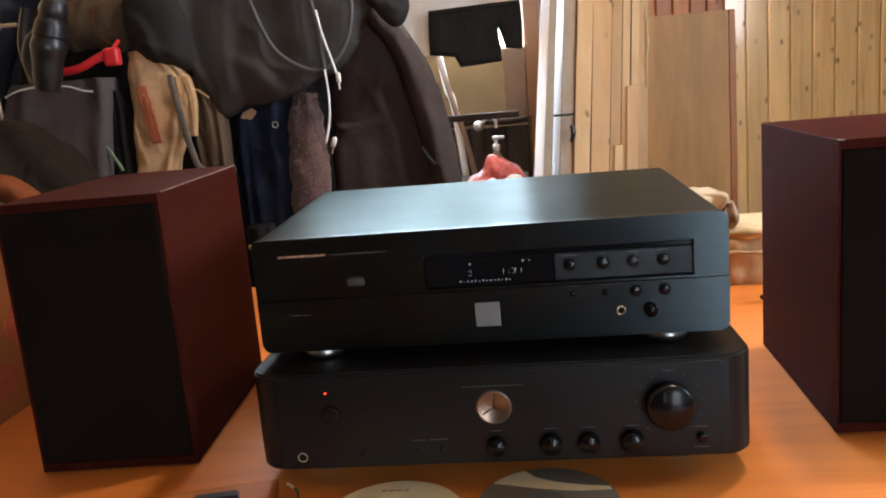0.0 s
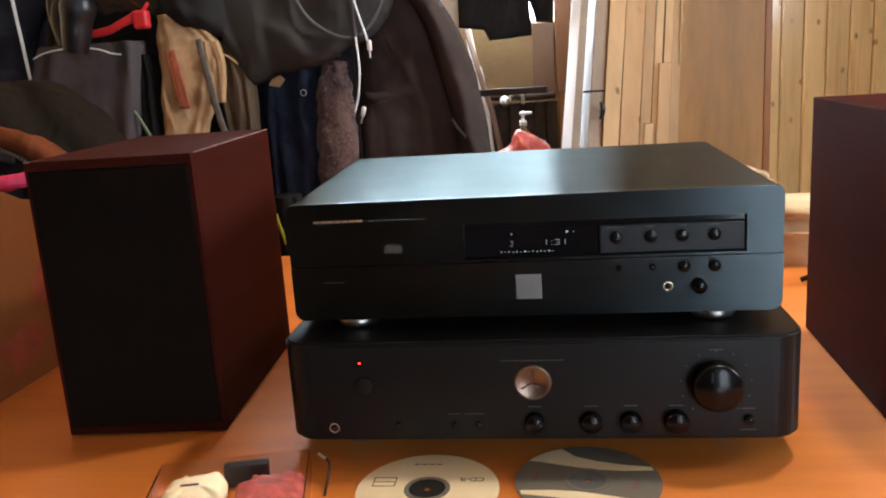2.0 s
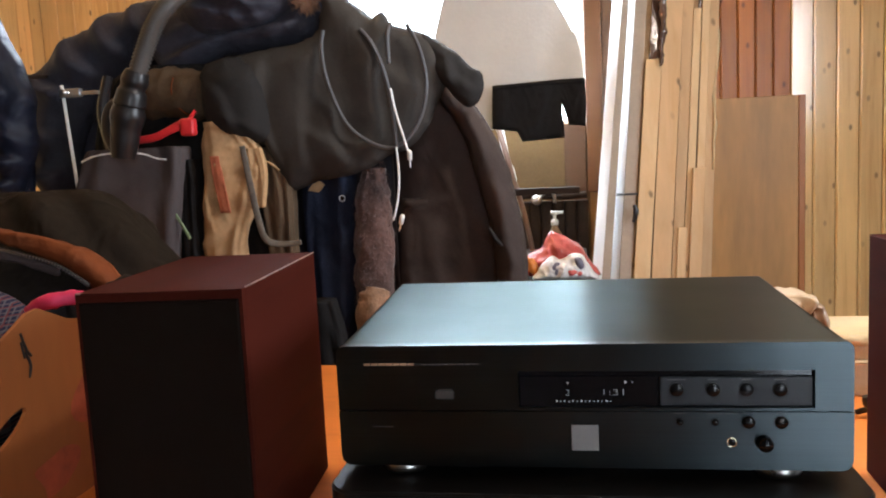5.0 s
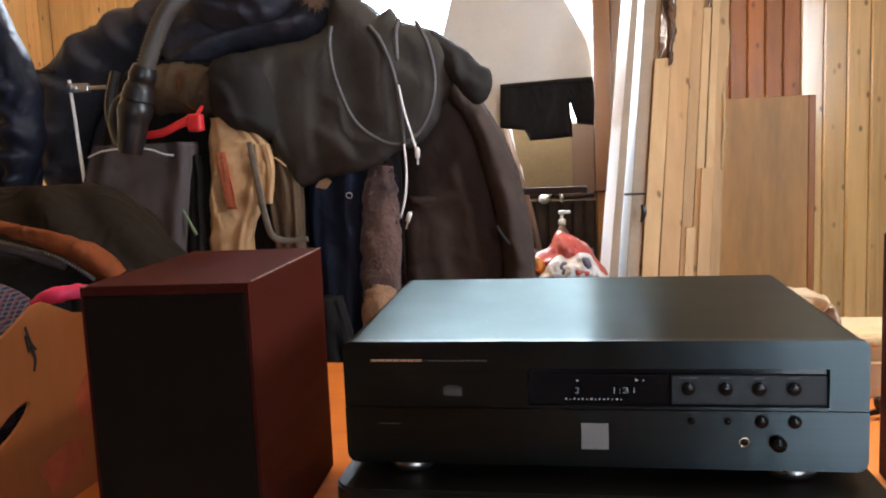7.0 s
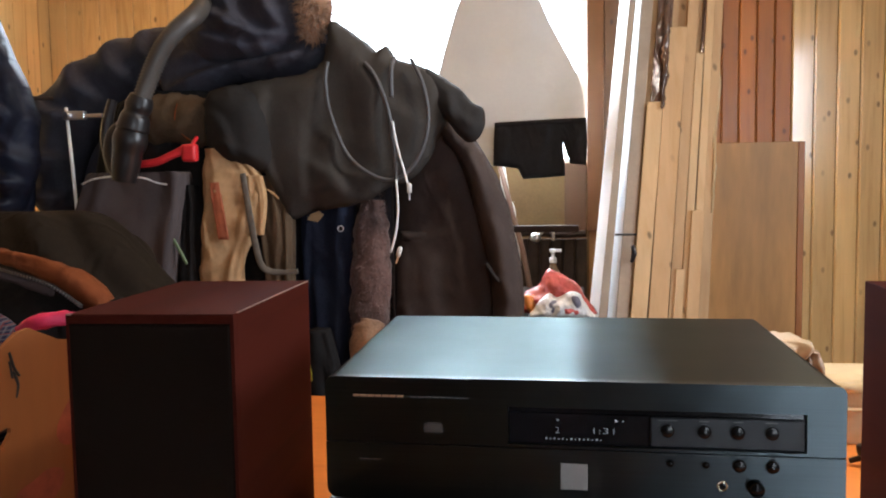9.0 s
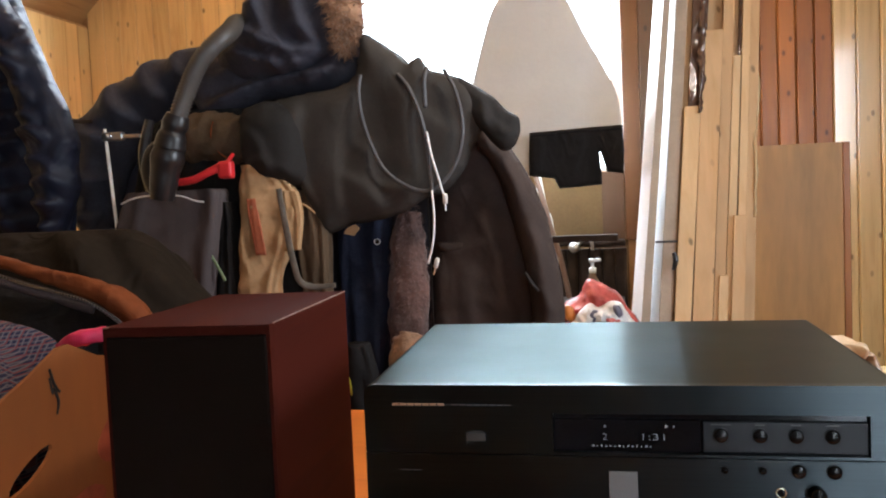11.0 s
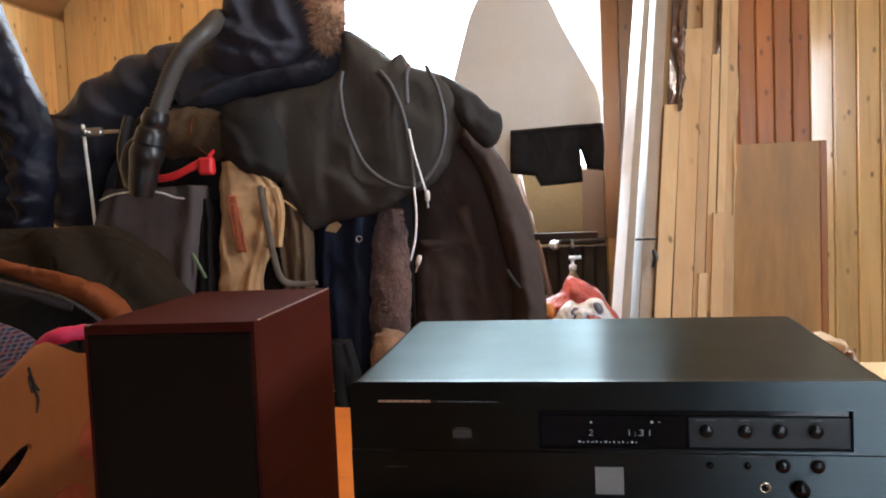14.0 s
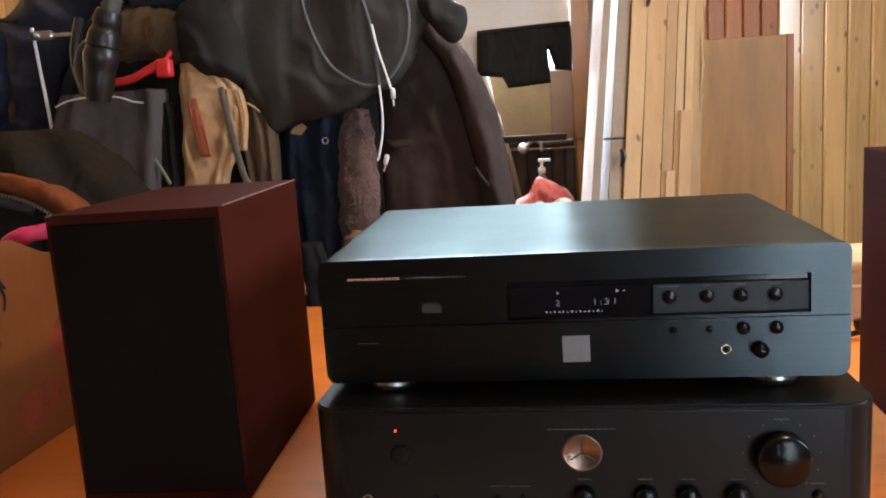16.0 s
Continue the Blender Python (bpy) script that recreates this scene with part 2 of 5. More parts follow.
REDINK = surface("red_ink", (0.34, 0.065, 0.025), 0.75, var=0.35, scale=14, bump=0.0)
BLACKINK = plain("black_ink", (0.03, 0.02, 0.015), 0.7)
NAVY = surface("navy_nylon", (0.044, 0.044, 0.058), 0.65, var=0.3, scale=7, bump=0.25, bscale=160, dist=0.003, spec=0.2, wrinkle=0.3)
PUFFER = surface("puffer_nylon", (0.010, 0.0125, 0.025), 0.50, var=0.4, scale=9, bump=0.25, bscale=40, dist=0.006, spec=0.20, wrinkle=0.45)
OLIVE = surface("black_olive_cotton", (0.053, 0.048, 0.043), 0.85, var=0.2, scale=5, bump=0.25, bscale=240, dist=0.002, spec=0.15, wrinkle=0.12)
BROWN = surface("dark_brown_cotton", (0.053, 0.039, 0.034), 0.8, var=0.25, scale=6, bump=0.25, bscale=220, dist=0.002, spec=0.15, wrinkle=0.28)
FUR = surface("brown_fur", (0.36, 0.20, 0.11), 0.85, var=0.5, scale=18, bump=0.6, bscale=160, sheen=0.3)
FURGREY = surface("plum_fur", (0.115, 0.060, 0.048), 0.85, var=0.6, scale=9, bump=0.7, bscale=120, sheen=0.3)
GREYBAG = surface("grey_canvas", (0.088, 0.072, 0.071), 0.8, spec=0.15, var=0.15, scale=6, bump=0.3, bscale=300, dist=0.002, wrinkle=0.2)
KHAKI = surface("khaki_cloth", (0.098, 0.066, 0.040), 0.85, spec=0.15, var=0.25, scale=9, bump=0.3, bscale=160, wrinkle=0.35)
BEIGE = surface("beige_canvas", (0.44, 0.265, 0.125), 0.8, var=0.2, scale=8, bump=0.25, bscale=90, wrinkle=0.45)
STRAPGREY = surface("grey_webbing", (0.10, 0.088, 0.076), 0.8, var=0.15, scale=30, bump=0.4, bscale=300)
RED = surface("red_plastic", (0.62, 0.025, 0.03), 0.4, var=0.15, scale=30, bump=0.05)
PINK = surface("pink_cord", (0.75, 0.04, 0.12), 0.5, var=0.15, scale=30, bump=0.1)
DENIM = surface("navy_denim", (0.018, 0.023, 0.042), 0.8, spec=0.12, var=0.3, scale=10, bump=0.35, bscale=200, wrinkle=0.45)
BLACKCLOTH = surface("black_cloth", (0.014, 0.013, 0.013), 0.85, spec=0.12, var=0.25, scale=8, bump=0.3, bscale=90, wrinkle=0.4)
DARKBROWN = surface("brown_olive_cloth", (0.018, 0.013, 0.009), 0.9, spec=0.08, var=0.25, scale=7, bump=0.3, bscale=70, wrinkle=0.4)
ORANGE = surface("orange_lining", (0.17, 0.045, 0.013), 0.75, spec=0.15, var=0.25, scale=22, bump=0.5, bscale=50, dist=0.006, wrinkle=0.3)
PLAID = plaid("plaid_flannel")
CHROME = plain("chrome", (0.85, 0.86, 0.88), 0.3, 1.0)
HOSE = surface("hose_grey", (0.080, 0.071, 0.063), 0.45, var=0.15, bump=0.05)
BLACKPLASTIC = surface("black_plastic", (0.014, 0.012, 0.012), 0.35, var=0.2, bump=0.05)
CABLE = surface("grey_cable", (0.085, 0.085, 0.09), 0.45, var=0.15, bump=0.05)
WHITEP = surface("white_plastic", (0.85, 0.86, 0.86), 0.4, var=0.06, bump=0.03)
WHITEPAINT = surface("white_paint", (0.72, 0.71, 0.68), 0.5, var=0.06, bump=0.06)
COVER = surface("board_cover", (0.60, 0.59, 0.56), 0.85, var=0.06, scale=5, bump=0.2, bscale=60)
ct = COVER.node_tree
thin, both = ct.nodes.new("ShaderNodeBsdfTranslucent"), ct.nodes.new("ShaderNodeMixShader")
thin.inputs[0].default_value = (0.85, 0.82, 0.76, 1)
both.inputs[0].default_value = 0.03
ct.links.new(ct.nodes["Principled BSDF"].outputs[0], both.inputs[1])
ct.links.new(thin.outputs[0], both.inputs[2])
ct.links.new(both.outputs[0], ct.nodes["Material Output"].inputs[0])
PIPE = surface("grey_pipe", (0.42, 0.33, 0.24), 0.5, var=0.15, bump=0.05)
WRAP = surface("milky_wrap", (0.54, 0.40, 0.215), 0.45, var=0.15, scale=10, bump=0.3, bscale=30, dist=0.006, spec=0.35, wrinkle=0.2)
PAPER = surface("cream_wrap", (0.44, 0.32, 0.195), 0.5, var=0.15, scale=8, bump=0.5, bscale=25, dist=0.01, wrinkle=0.5)
IRON = surface("dark_iron", (0.032, 0.021, 0.015), 0.8, 0.0, spec=0.1, var=0.3, bump=0.1)
REDBAG = surface("red_film", (0.52, 0.10, 0.085), 0.25, var=0.3, scale=16, bump=0.6, bscale=30, dist=0.01, wrinkle=0.6)
WHITEBAG = surface("white_film", (0.72, 0.70, 0.68), 0.35, var=0.15, scale=20, bump=0.6, bscale=40, dist=0.01, wrinkle=0.6)
DISC_CREAM = surface("cream_disc", (0.92, 0.76, 0.46), 0.6, var=0.05, bump=0.0, spec=0.2)
DISC_GREY = surface("grey_disc", (0.19, 0.165, 0.125), 0.5, 0.0, var=0.08, bump=0.0, spec=0.12)
DISC_HUB = plain("disc_hub", (0.16, 0.155, 0.14), 0.15)
DISC_DARK = plain("dark_hub", (0.03, 0.028, 0.025), 0.2)
CASE = clear("clear_case", (0.96, 0.95, 0.95), 0.03)
GLASS = clear("window_glass")
TAPE = surface("brown_tape", (0.10, 0.055, 0.038), 0.14, var=0.3, bump=0.3, bscale=30, dist=0.008, spec=0.8, wrinkle=0.8)


# ---- builders ----
def put(name, bm, mat, smooth=False):
    me = bpy.data.meshes.new(name)
    bm.normal_update()
    bm.to_mesh(me)
    bm.free()
    me.materials.append(mat)
    if smooth:
        me.polygons.foreach_set("use_smooth", [True] * len(me.polygons))
    return me


def thing(name, at, label, category, group="", kind=""):
    o = new(name)
    o.empty_display_size = 0.05
    o.matrix_world = Matrix.Translation(at)
    o["base"] = tuple(at)
    return tagged(o, label, category, group, kind)


def part(name, bm, mat, parent, label="", smooth=False):
    """One mesh under a thing, a part or a piece of the setting; coordinates are the world's."""
    o = new(name, put(name, bm, mat, smooth))
    o.parent = parent
    if "base" in parent:
        o.matrix_parent_inverse = Matrix.Translation(parent["base"]).inverted()
    return tagged(o, label)


def solid(name, bm, mat, label, category, group="", kind="", smooth=False):
    return tagged(new(name, put(name, bm, mat, smooth)), label, category, group, kind)


def structure(name, bm, mat, label="", category="", smooth=False):
    return tagged(new(name, put(name, bm, mat, smooth)), label, category, kind="structure")


def box(x0, x1, y0, y1, z0, z1, bevel=0.0, seg=2, m=None):
    bm = bmesh.new()
    bmesh.ops.create_cube(bm, size=1)
    for v in bm.verts:
        v.co = Vector((x0 + (v.co.x + 0.5) * (x1 - x0), y0 + (v.co.y + 0.5) * (y1 - y0), z0 + (v.co.z + 0.5) * (z1 - z0)))
    if bevel:
        bmesh.ops.bevel(bm, geom=bm.edges[:], offset=bevel, segments=seg, affect="EDGES", profile=0.6)
    if m:
        bm.transform(m)
    return bm


def join(*bms):
    out = bmesh.new()
    for b in bms:
        me = bpy.data.meshes.new("tmp")
        b.to_mesh(me)
        b.free()
        out.from_mesh(me)
        bpy.data.meshes.remove(me)
    return out


def lathe(profile, m, n=32):
    """A turned body: (radius, height) pairs round the axis of m."""
    bm = bmesh.new()
    rings = []
    for r, h in profile:
        if r < 1e-6:
            rings.append([bm.verts.new((0, 0, h))])
        else:
            rings.append([bm.verts.new((r * math.cos(2 * math.pi * i / n), r * math.sin(2 * math.pi * i / n), h)) for i in range(n)])
    for a, b in zip(rings, rings[1:]):
        for i in range(n):
            j = (i + 1) % n
            q = [a[i % len(a)], a[j % len(a)], b[j % len(b)], b[i % len(b)]]
            q = list(dict.fromkeys(q))
            if len(q) > 2:
                bm.faces.new(q)
    bm.transform(m)
    bmesh.ops.recalc_face_normals(bm, faces=bm.faces)
    return bm


def facing(x, y, z):
    """The axis of a knob on a front that looks towards -y."""
    return pose(x, y, z, 90, 0, 0)


def spline(pts, n):
    """Catmull-Rom through rows of numbers."""
    p = np.array([pts[0], *pts, pts[-1]], float)
    out = []
    k = len(pts) - 1
    for i in range(n + 1):
        u = i / n * k
        s = min(int(u), k - 1)
        f = u - s
        a, b, c, d = p[s], p[s + 1], p[s + 2], p[s + 3]
        out.append(0.5 * (2 * b + (c - a) * f + (2 * a - 5 * b + 4 * c - d) * f * f + (3 * b - a - 3 * c + d) * f ** 3))
    return np.array(out)


def skin(rings, closed=True):
    bm = bmesh.new()
    vs = [[bm.verts.new(p) for p in r] for r in rings]
    n = len(vs[0])
    for a, b in zip(vs, vs[1:]):
        for i in range(n):
            bm.faces.new((a[i], a[(i + 1) % n], b[(i + 1) % n], b[i]))
    if closed:
        bm.faces.new(vs[0][::-1])
        bm.faces.new(vs[-1])
    bmesh.ops.recalc_face_normals(bm, faces=bm.faces)
    return bm


def hang(rows, folds=0.012, power=2.4, n=56, m=44, quilt=0.0, seed=0.0, fold_f=5.0, crease=9.0, sag=0.0, crumple=0.0):
    """Hanging cloth: level oval sections (x, y, z, half width, half depth), with long folds that run down it and cross creases."""
    rings = []
    s = spline(rows, m)
    for k, (x, y, z, rx, ry) in enumerate(s):
        ring = []
        edge = min(1.0, 4 * k / m, 4 * (m - k) / m)
        for i in range(n):
            a = 2 * math.pi * i / n
            c, d = math.cos(a), math.sin(a)
            u, w = math.copysign(abs(c) ** (2 / power), c), math.copysign(abs(d) ** (2 / power), d)
            f = noise.noise(Vector((c * fold_f * 0.5 + seed, d * fold_f * 0.5, z * 1.6)))
            g = noise.noise(Vector((c * 2.2 + seed + 7, d * 2.2, z * crease + c * 2)))
            r = folds * (1.5 * f + 0.9 * g) * (0.4 + 0.6 * edge)
            if quilt:
                r += 0.011 * (abs(math.sin(math.pi * (z + 0.02 * math.sin(3 * a + seed)) / quilt)) ** 0.6 - 0.6)
            if crumple:
                q = Vector((x + rx * u, y + ry * w, z))
                r += crumple * (abs(noise.noise(q * 17 + Vector((seed, 0, 0)))) * 2.2 - 0.6 + 0.5 * abs(noise.noise(q * 41)))
            lift = sag * noise.noise(Vector((c * 1.5, d * 1.5, seed + 3)))
            ring.append((x + rx * u + r * c * 0.6, y + ry * w + r * d * 1.6, z + lift + 0.3 * r))
        rings.append(ring)
    return skin(rings)


def garment(outline, y, depth, edge, folds=(), ripple=0.004, seed=0.0, step=0.009, smooth=True, grain=14.0, back=0.4, lean=0.0):
    """Cloth with the given outline (x, z), swelling towards -y; folds are (x0, z0, x1, z1, width, height) with one steep flank."""
    from mathutils.geometry import delaunay_2d_cdt
    k = len(outline)
    rim = []
    for i in range(k):
        a, b, c, d = (np.array(outline[(i + j) % k], float) for j in (-1, 0, 1, 2))
        n = max(1, int(np.linalg.norm(c - b) / step))
        for f in np.arange(n) / n:
            rim.append(0.5 * (2 * b + (c - a) * f + (2 * a - 5 * b + 4 * c - d) * f * f + (3 * b - a - 3 * c + d) * f ** 3) if smooth else b + (c - b) * f)
    rim = np.array(rim)
    if smooth:
        rim += 0.0022 * np.array([[noise.noise(Vector((x * 31, z * 31, seed))), noise.noise(Vector((x * 31, z * 31, seed + 5)))] for x, z in rim])
    lo, hi = rim.min(0), rim.max(0)
    gx, gz = np.meshgrid(np.arange(lo[0], hi[0], step), np.arange(lo[1], hi[1], step * 0.87))
    gx[1::2] += step / 2
    pts = np.stack([gx.ravel(), gz.ravel()], 1)
    a, b = rim, np.roll(rim, -1, 0)
    inside = np.zeros(len(pts), bool)
    for (x0, z0), (x1, z1) in zip(a, b):
        if z0 != z1:
            inside ^= ((z0 > pts[:, 1]) != (z1 > pts[:, 1])) & (pts[:, 0] < (x1 - x0) * (pts[:, 1] - z0) / (z1 - z0) + x0)
    pts = pts[inside]
    pts = pts[np.sqrt(((pts[:, None] - rim[None]) ** 2).sum(2).min(1)) > step * 0.5]
    flat = [Vector(p) for p in rim] + [Vector(p) for p in pts]
    out, _, tris, *_ = delaunay_2d_cdt(flat, [(i, (i + 1) % len(rim)) for i in range(len(rim))], [], 1, 1e-5)
    p = np.array([tuple(v) for v in out])
    dist = np.sqrt(((p[:, None] - rim[None]) ** 2).sum(2).min(1))
    u = np.minimum(dist / edge, 1.0)
    h = depth * np.sqrt(np.maximum(0.0, 1 - (1 - u) ** 2))
    for x0, z0, x1, z1, w, tall in folds:
        q, d = np.array((x0, z0)), np.array((x1 - x0, z1 - z0))
        size = np.linalg.norm(d)
        d = d / size
        along = ((p - q) @ d) / size
        side = (p - q) @ np.array((d[1], -d[0])) + 0.012 * np.sin(along * 5 + seed)
        flank = np.where(side > 0, w, w * 0.28)
        ends = np.clip(np.minimum(along, 1 - along) * 4 + 0.4, 0, 1)
        h += tall * np.exp(-((side / flank) ** 2)) * ends * np.minimum(1, dist / 0.02)
    for i, (x, z) in enumerate(p):
        q = Vector((x, z, seed))
        r = noise.noise(q * grain * 0.45) * 1.3 + (1 - 2.2 * abs(noise.noise(Vector((x * grain, z * grain * 0.7, seed + 3))))) * 0.7 + 0.35 * noise.noise(q * grain * 2.7)
        h[i] += ripple * r * min(1.0, dist[i] / 0.02)
    bm = bmesh.new()
    mid = p[:, 1].mean()
    front = [bm.verts.new((x, y - v + lean * (z - mid), z)) for (x, z), v in zip(p, h)]
    rear = [f if d < 1e-5 else bm.verts.new((x, y + back * depth * min(1, d / edge) + lean * (z - mid), z)) for f, (x, z), d in zip(front, p, dist)]
    for t in tris:
        bm.faces.new([front[i] for i in t])
        if any(front[i] is not rear[i] for i in t):
            bm.faces.new([rear[i] for i in t][::-1])
    bmesh.ops.recalc_face_normals(bm, faces=bm.faces)
    return bm


def tube(rows, n=20, m=40, folds=0.0, quilt=0, seed=0.0, ribs=0, rib=0.0015, flat=1.0, up=(0, 1, 0)):
    """A limb, hose or cord along (x, y, z, radius); flat squeezes it across."""
    s = spline(rows, m)
    rings = []
    for k in range(len(s)):
        a, b = s[max(0, k - 1), :3], s[min(len(s) - 1, k + 1), :3]
        d = Vector(b - a).normalized()
        e1 = d.cross(Vector(up)).normalized()
        e2 = e1.cross(d).normalized()
        x, y, z, r = s[k]
        if ribs:
            r += rib * (1 if k % 2 else -1)
        if quilt:
            r *= 0.90 + 0.14 * abs(math.sin(math.pi * quilt * k / m)) ** 0.6
        ring = []
        for i in range(n):
            t = 2 * math.pi * i / n
            f = folds * (noise.noise(Vector((math.cos(t) * 1.6 + seed, math.sin(t) * 1.6, k / m * 9))) + 0.6 * noise.noise(Vector((math.cos(t) * 3 + seed, k / m * 22, math.sin(t) * 3)))) if folds else 0
            ring.append(Vector((x, y, z)) + e1 * math.cos(t) * (r + f) + e2 * math.sin(t) * (r + f) * flat)
        rings.append(ring)
    return skin(rings)


def plate(outer, holes, lift, thick):
    """A flat board with holes cut right through; lift turns its (u, v, w) into the world."""
    from mathutils.geometry import tessellate_polygon
    loops = [outer, *holes]
    flat = [p for l in loops for p in l]
    tris = tessellate_polygon([[Vector((*p, 0)) for p in l] for l in loops])
    bm = bmesh.new()
    a = [bm.verts.new(lift(u, v, 0)) for u, v in flat]
    b = [bm.verts.new(lift(u, v, thick)) for u, v in flat]
    for t in tris:
        if len(set(t)) == 3:
            bm.faces.new([a[i] for i in t])
            bm.faces.new([b[i] for i in t][::-1])
    k = 0
    for l in loops:
        for i in range(len(l)):
            j = (i + 1) % len(l)
            bm.faces.new((a[k + i], a[k + j], b[k + j], b[k + i]))
        k += len(l)
    bmesh.ops.recalc_face_normals(bm, faces=bm.faces)
    return bm


def rect(u0, u1, v0, v1):
    return [(u0, v0), (u1, v0), (u1, v1), (u0, v1)]


def tufts(rows, count, length, seed, spread=1.0, lean=(0, 0, -0.4)):
    """Short tapering hairs over a limb given as (x, y, z, radius)."""
    rnd = random.Random(seed)
    s = spline(rows, 60)
    verts, faces = [], []
    for _ in range(count):
        x, y, z, r = s[rnd.randrange(len(s))]
        d = Vector((rnd.gauss(0, 1), rnd.gauss(0, 1), rnd.gauss(0, 1))).normalized()
        p = Vector((x, y, z)) + d * r * 0.93
        q = p + (d + Vector(lean) * rnd.random() + Vector((rnd.gauss(0, 0.3), rnd.gauss(0, 0.3), rnd.gauss(0, 0.3)))).normalized() * length * rnd.uniform(0.5, 1.2)
        w = d.cross(Vector((rnd.gauss(0, 1), rnd.gauss(0, 1), rnd.gauss(0, 1)))).normalized() * length * 0.07
        k = len(verts)
        verts += [p - w, p + w, q]
        faces.append((k, k + 1, k + 2))
    bm = bmesh.new()
    vs = [bm.verts.new(v) for v in verts]
    for f in faces:
        bm.faces.new([vs[i] for i in f])
    return bm


def letters(text, size, m, mat, parent, name="digits", label="", thin=0.0):
    c = bpy.data.curves.new(name, "FONT")
    c.body, c.size, c.extrude, c.offset = text, size, 0.0002, thin
    tmp = bpy.data.objects.new("tmp", c)
    scene.collection.objects.link(tmp)
    me = bpy.data.meshes.new_from_object(tmp.evaluated_get(bpy.context.evaluated_depsgraph_get()))
    bpy.data.objects.remove(tmp)
    bm = bmesh.new()
    bm.from_mesh(me)
    bm.transform(m)
    return part(name, bm, mat, parent, label)


# ---- the room ----
XL, XR, YB, YF, ZC = -2.82, 1.95, 3.45, -2.6, 3.55
structure("floor", box(XL - 0.1, XR + 0.1, YF - 0.1, YB + 0.2, -0.06, 0.0), FLOOR, "brown varnished plank floor", "floor")
W0, W1, WZ0, WZ1 = -1.34, 0.07, 1.272, 3.36
back = structure("wall_north", plate([(XL - 0.1, 0), (XR + 0.1, 0), (XR + 0.1, ZC), (-1.42, ZC), (XL - 0.1, 2.19)], [rect(W0, W1, WZ0, WZ1)], lambda u, v, w: (u, YB + 0.02 + w, v), 0.14), PINE_X,
                 "pine-clad gable wall with a bright window", "wall")
west = structure("wall_west", box(XL - 0.14, XL - 0.02, YF, YB + 0.02, 0, 2.22), PINE_X, "low pine-clad side wall under the slope", "wall")
structure("wall_east", plate(rect(YF, YB + 0.02, 0, ZC), [rect(-0.02, 0.92, 1.28, 2.22)], lambda u, v, w: (XR + 0.02 + w, u, v), 0.12), LOWBOUNCE, "unseen wooden side wall with a window, kept dark to cut bounce light", "wall")
F0, F1, FZ0, FZ1 = 0.70, 1.70, 0.05, 2.15
structure("wall_south", plate([(XL - 0.1, 0), (XR + 0.1, 0), (XR + 0.1, ZC), (-1.42, ZC), (XL - 0.1, 2.19)], [rect(F0, F1, FZ0, FZ1)], lambda u, v, w: (u, YF - w, v), 0.12), LOWBOUNCE, "unseen wooden rear wall with a window, kept dark to cut bounce light", "wall")
structure("ceiling", box(-1.43, XR + 0.14, YF - 0.12, YB + 0.2, ZC, ZC + 0.08), CEIL, "flat pine ceiling", "ceiling")
slope = bmesh.new()
e = [(XL - 0.14, 2.15), (-1.40, 3.57), (-1.46, 3.65), (XL - 0.20, 2.23)]
va = [slope.verts.new((x, YF - 0.12, z)) for x, z in e]
vb = [slope.verts.new((x, YB + 0.2, z)) for x, z in e]
slope.faces.new(va), slope.faces.new(vb[::-1])
for i in range(4):
    slope.faces.new((va[i], vb[i], vb[(i + 1) % 4], va[(i + 1) % 4]))
bmesh.ops.recalc_face_normals(slope, faces=slope.faces)
structure("ceiling_slope", slope, CEIL, "sloping pine ceiling", "ceiling")


def window(name, x0, x1, z0, z1, y, side):
    w = structure(name, join(box(x0, x0 + 0.06, y, y + 0.06, z0, z1, 0.004), box(x1 - 0.06, x1, y, y + 0.06, z0, z1, 0.004), box(x0 + 0.06, x1 - 0.06, y, y + 0.06, z0, z0 + 0.02, 0.004),
                             box(x0 + 0.06, x1 - 0.06, y, y + 0.06, z1 - 0.06, z1, 0.004)), WHITEPAINT, "white-framed window with bright daylight behind it", "window")
    p = part("pane", box(x0 + 0.06, x1 - 0.06, y + 0.025, y + 0.031, z0 + 0.02, z1 - 0.06), GLASS, w)
    p.visible_shadow = False
    return w


window("window_1", W0, W1, WZ0, WZ1, YB + 0.09, 1)
window("window_2", F0, F1, FZ0, FZ1, YF - 0.04, -1)
structure("trim", box(W1 + 0.074, W1 + 0.150, YB - 0.022, YB - 0.002, 0.0, WZ1 + 0.1, 0.004), SURROUND_DARK, "dark pine board beside the window surround", "trim")
trim = structure("trim", join(box(W1 - 0.01, W1 + 0.072, YB - 0.03, YB - 0.002, 0.93, WZ1 + 0.1, 0.005), box(W0 - 0.11, W0 + 0.01, YB - 0.03, YB - 0.002, 0.93, WZ1 + 0.1, 0.005), box(W0, W1, YB - 0.03, YB - 0.002, WZ1 - 0.01, WZ1 + 0.1, 0.005)),
                 SURROUND, "varnished reddish pine window surround", "trim")
CREAM = surface("cream_wall", (0.17, 0.108, 0.050), 0.85, var=0.2, scale=4, bump=0.1, spec=0.2)
structure("window_sill", box(W0 + 0.004, W1 - 0.014, YB + 0.020, YB + 0.085, 1.226, 1.268, 0.004), CREAM, "cream painted window sill", "sill")
# Dark board added in place of the soft shadow on the cream wall.
structure("trim", box(-0.05, W1 - 0.014, YB - 0.026, YB - 0.014, 0.0, 1.268, 0.003), SURROUND_DARK, "dark board standing in for the shade below the window corner", "trim")
structure("wall_panel", box(W0, W1, YB - 0.012, YB + 0.018, 0.0, 1.268), CREAM, "cream painted wall below the window", "wall")

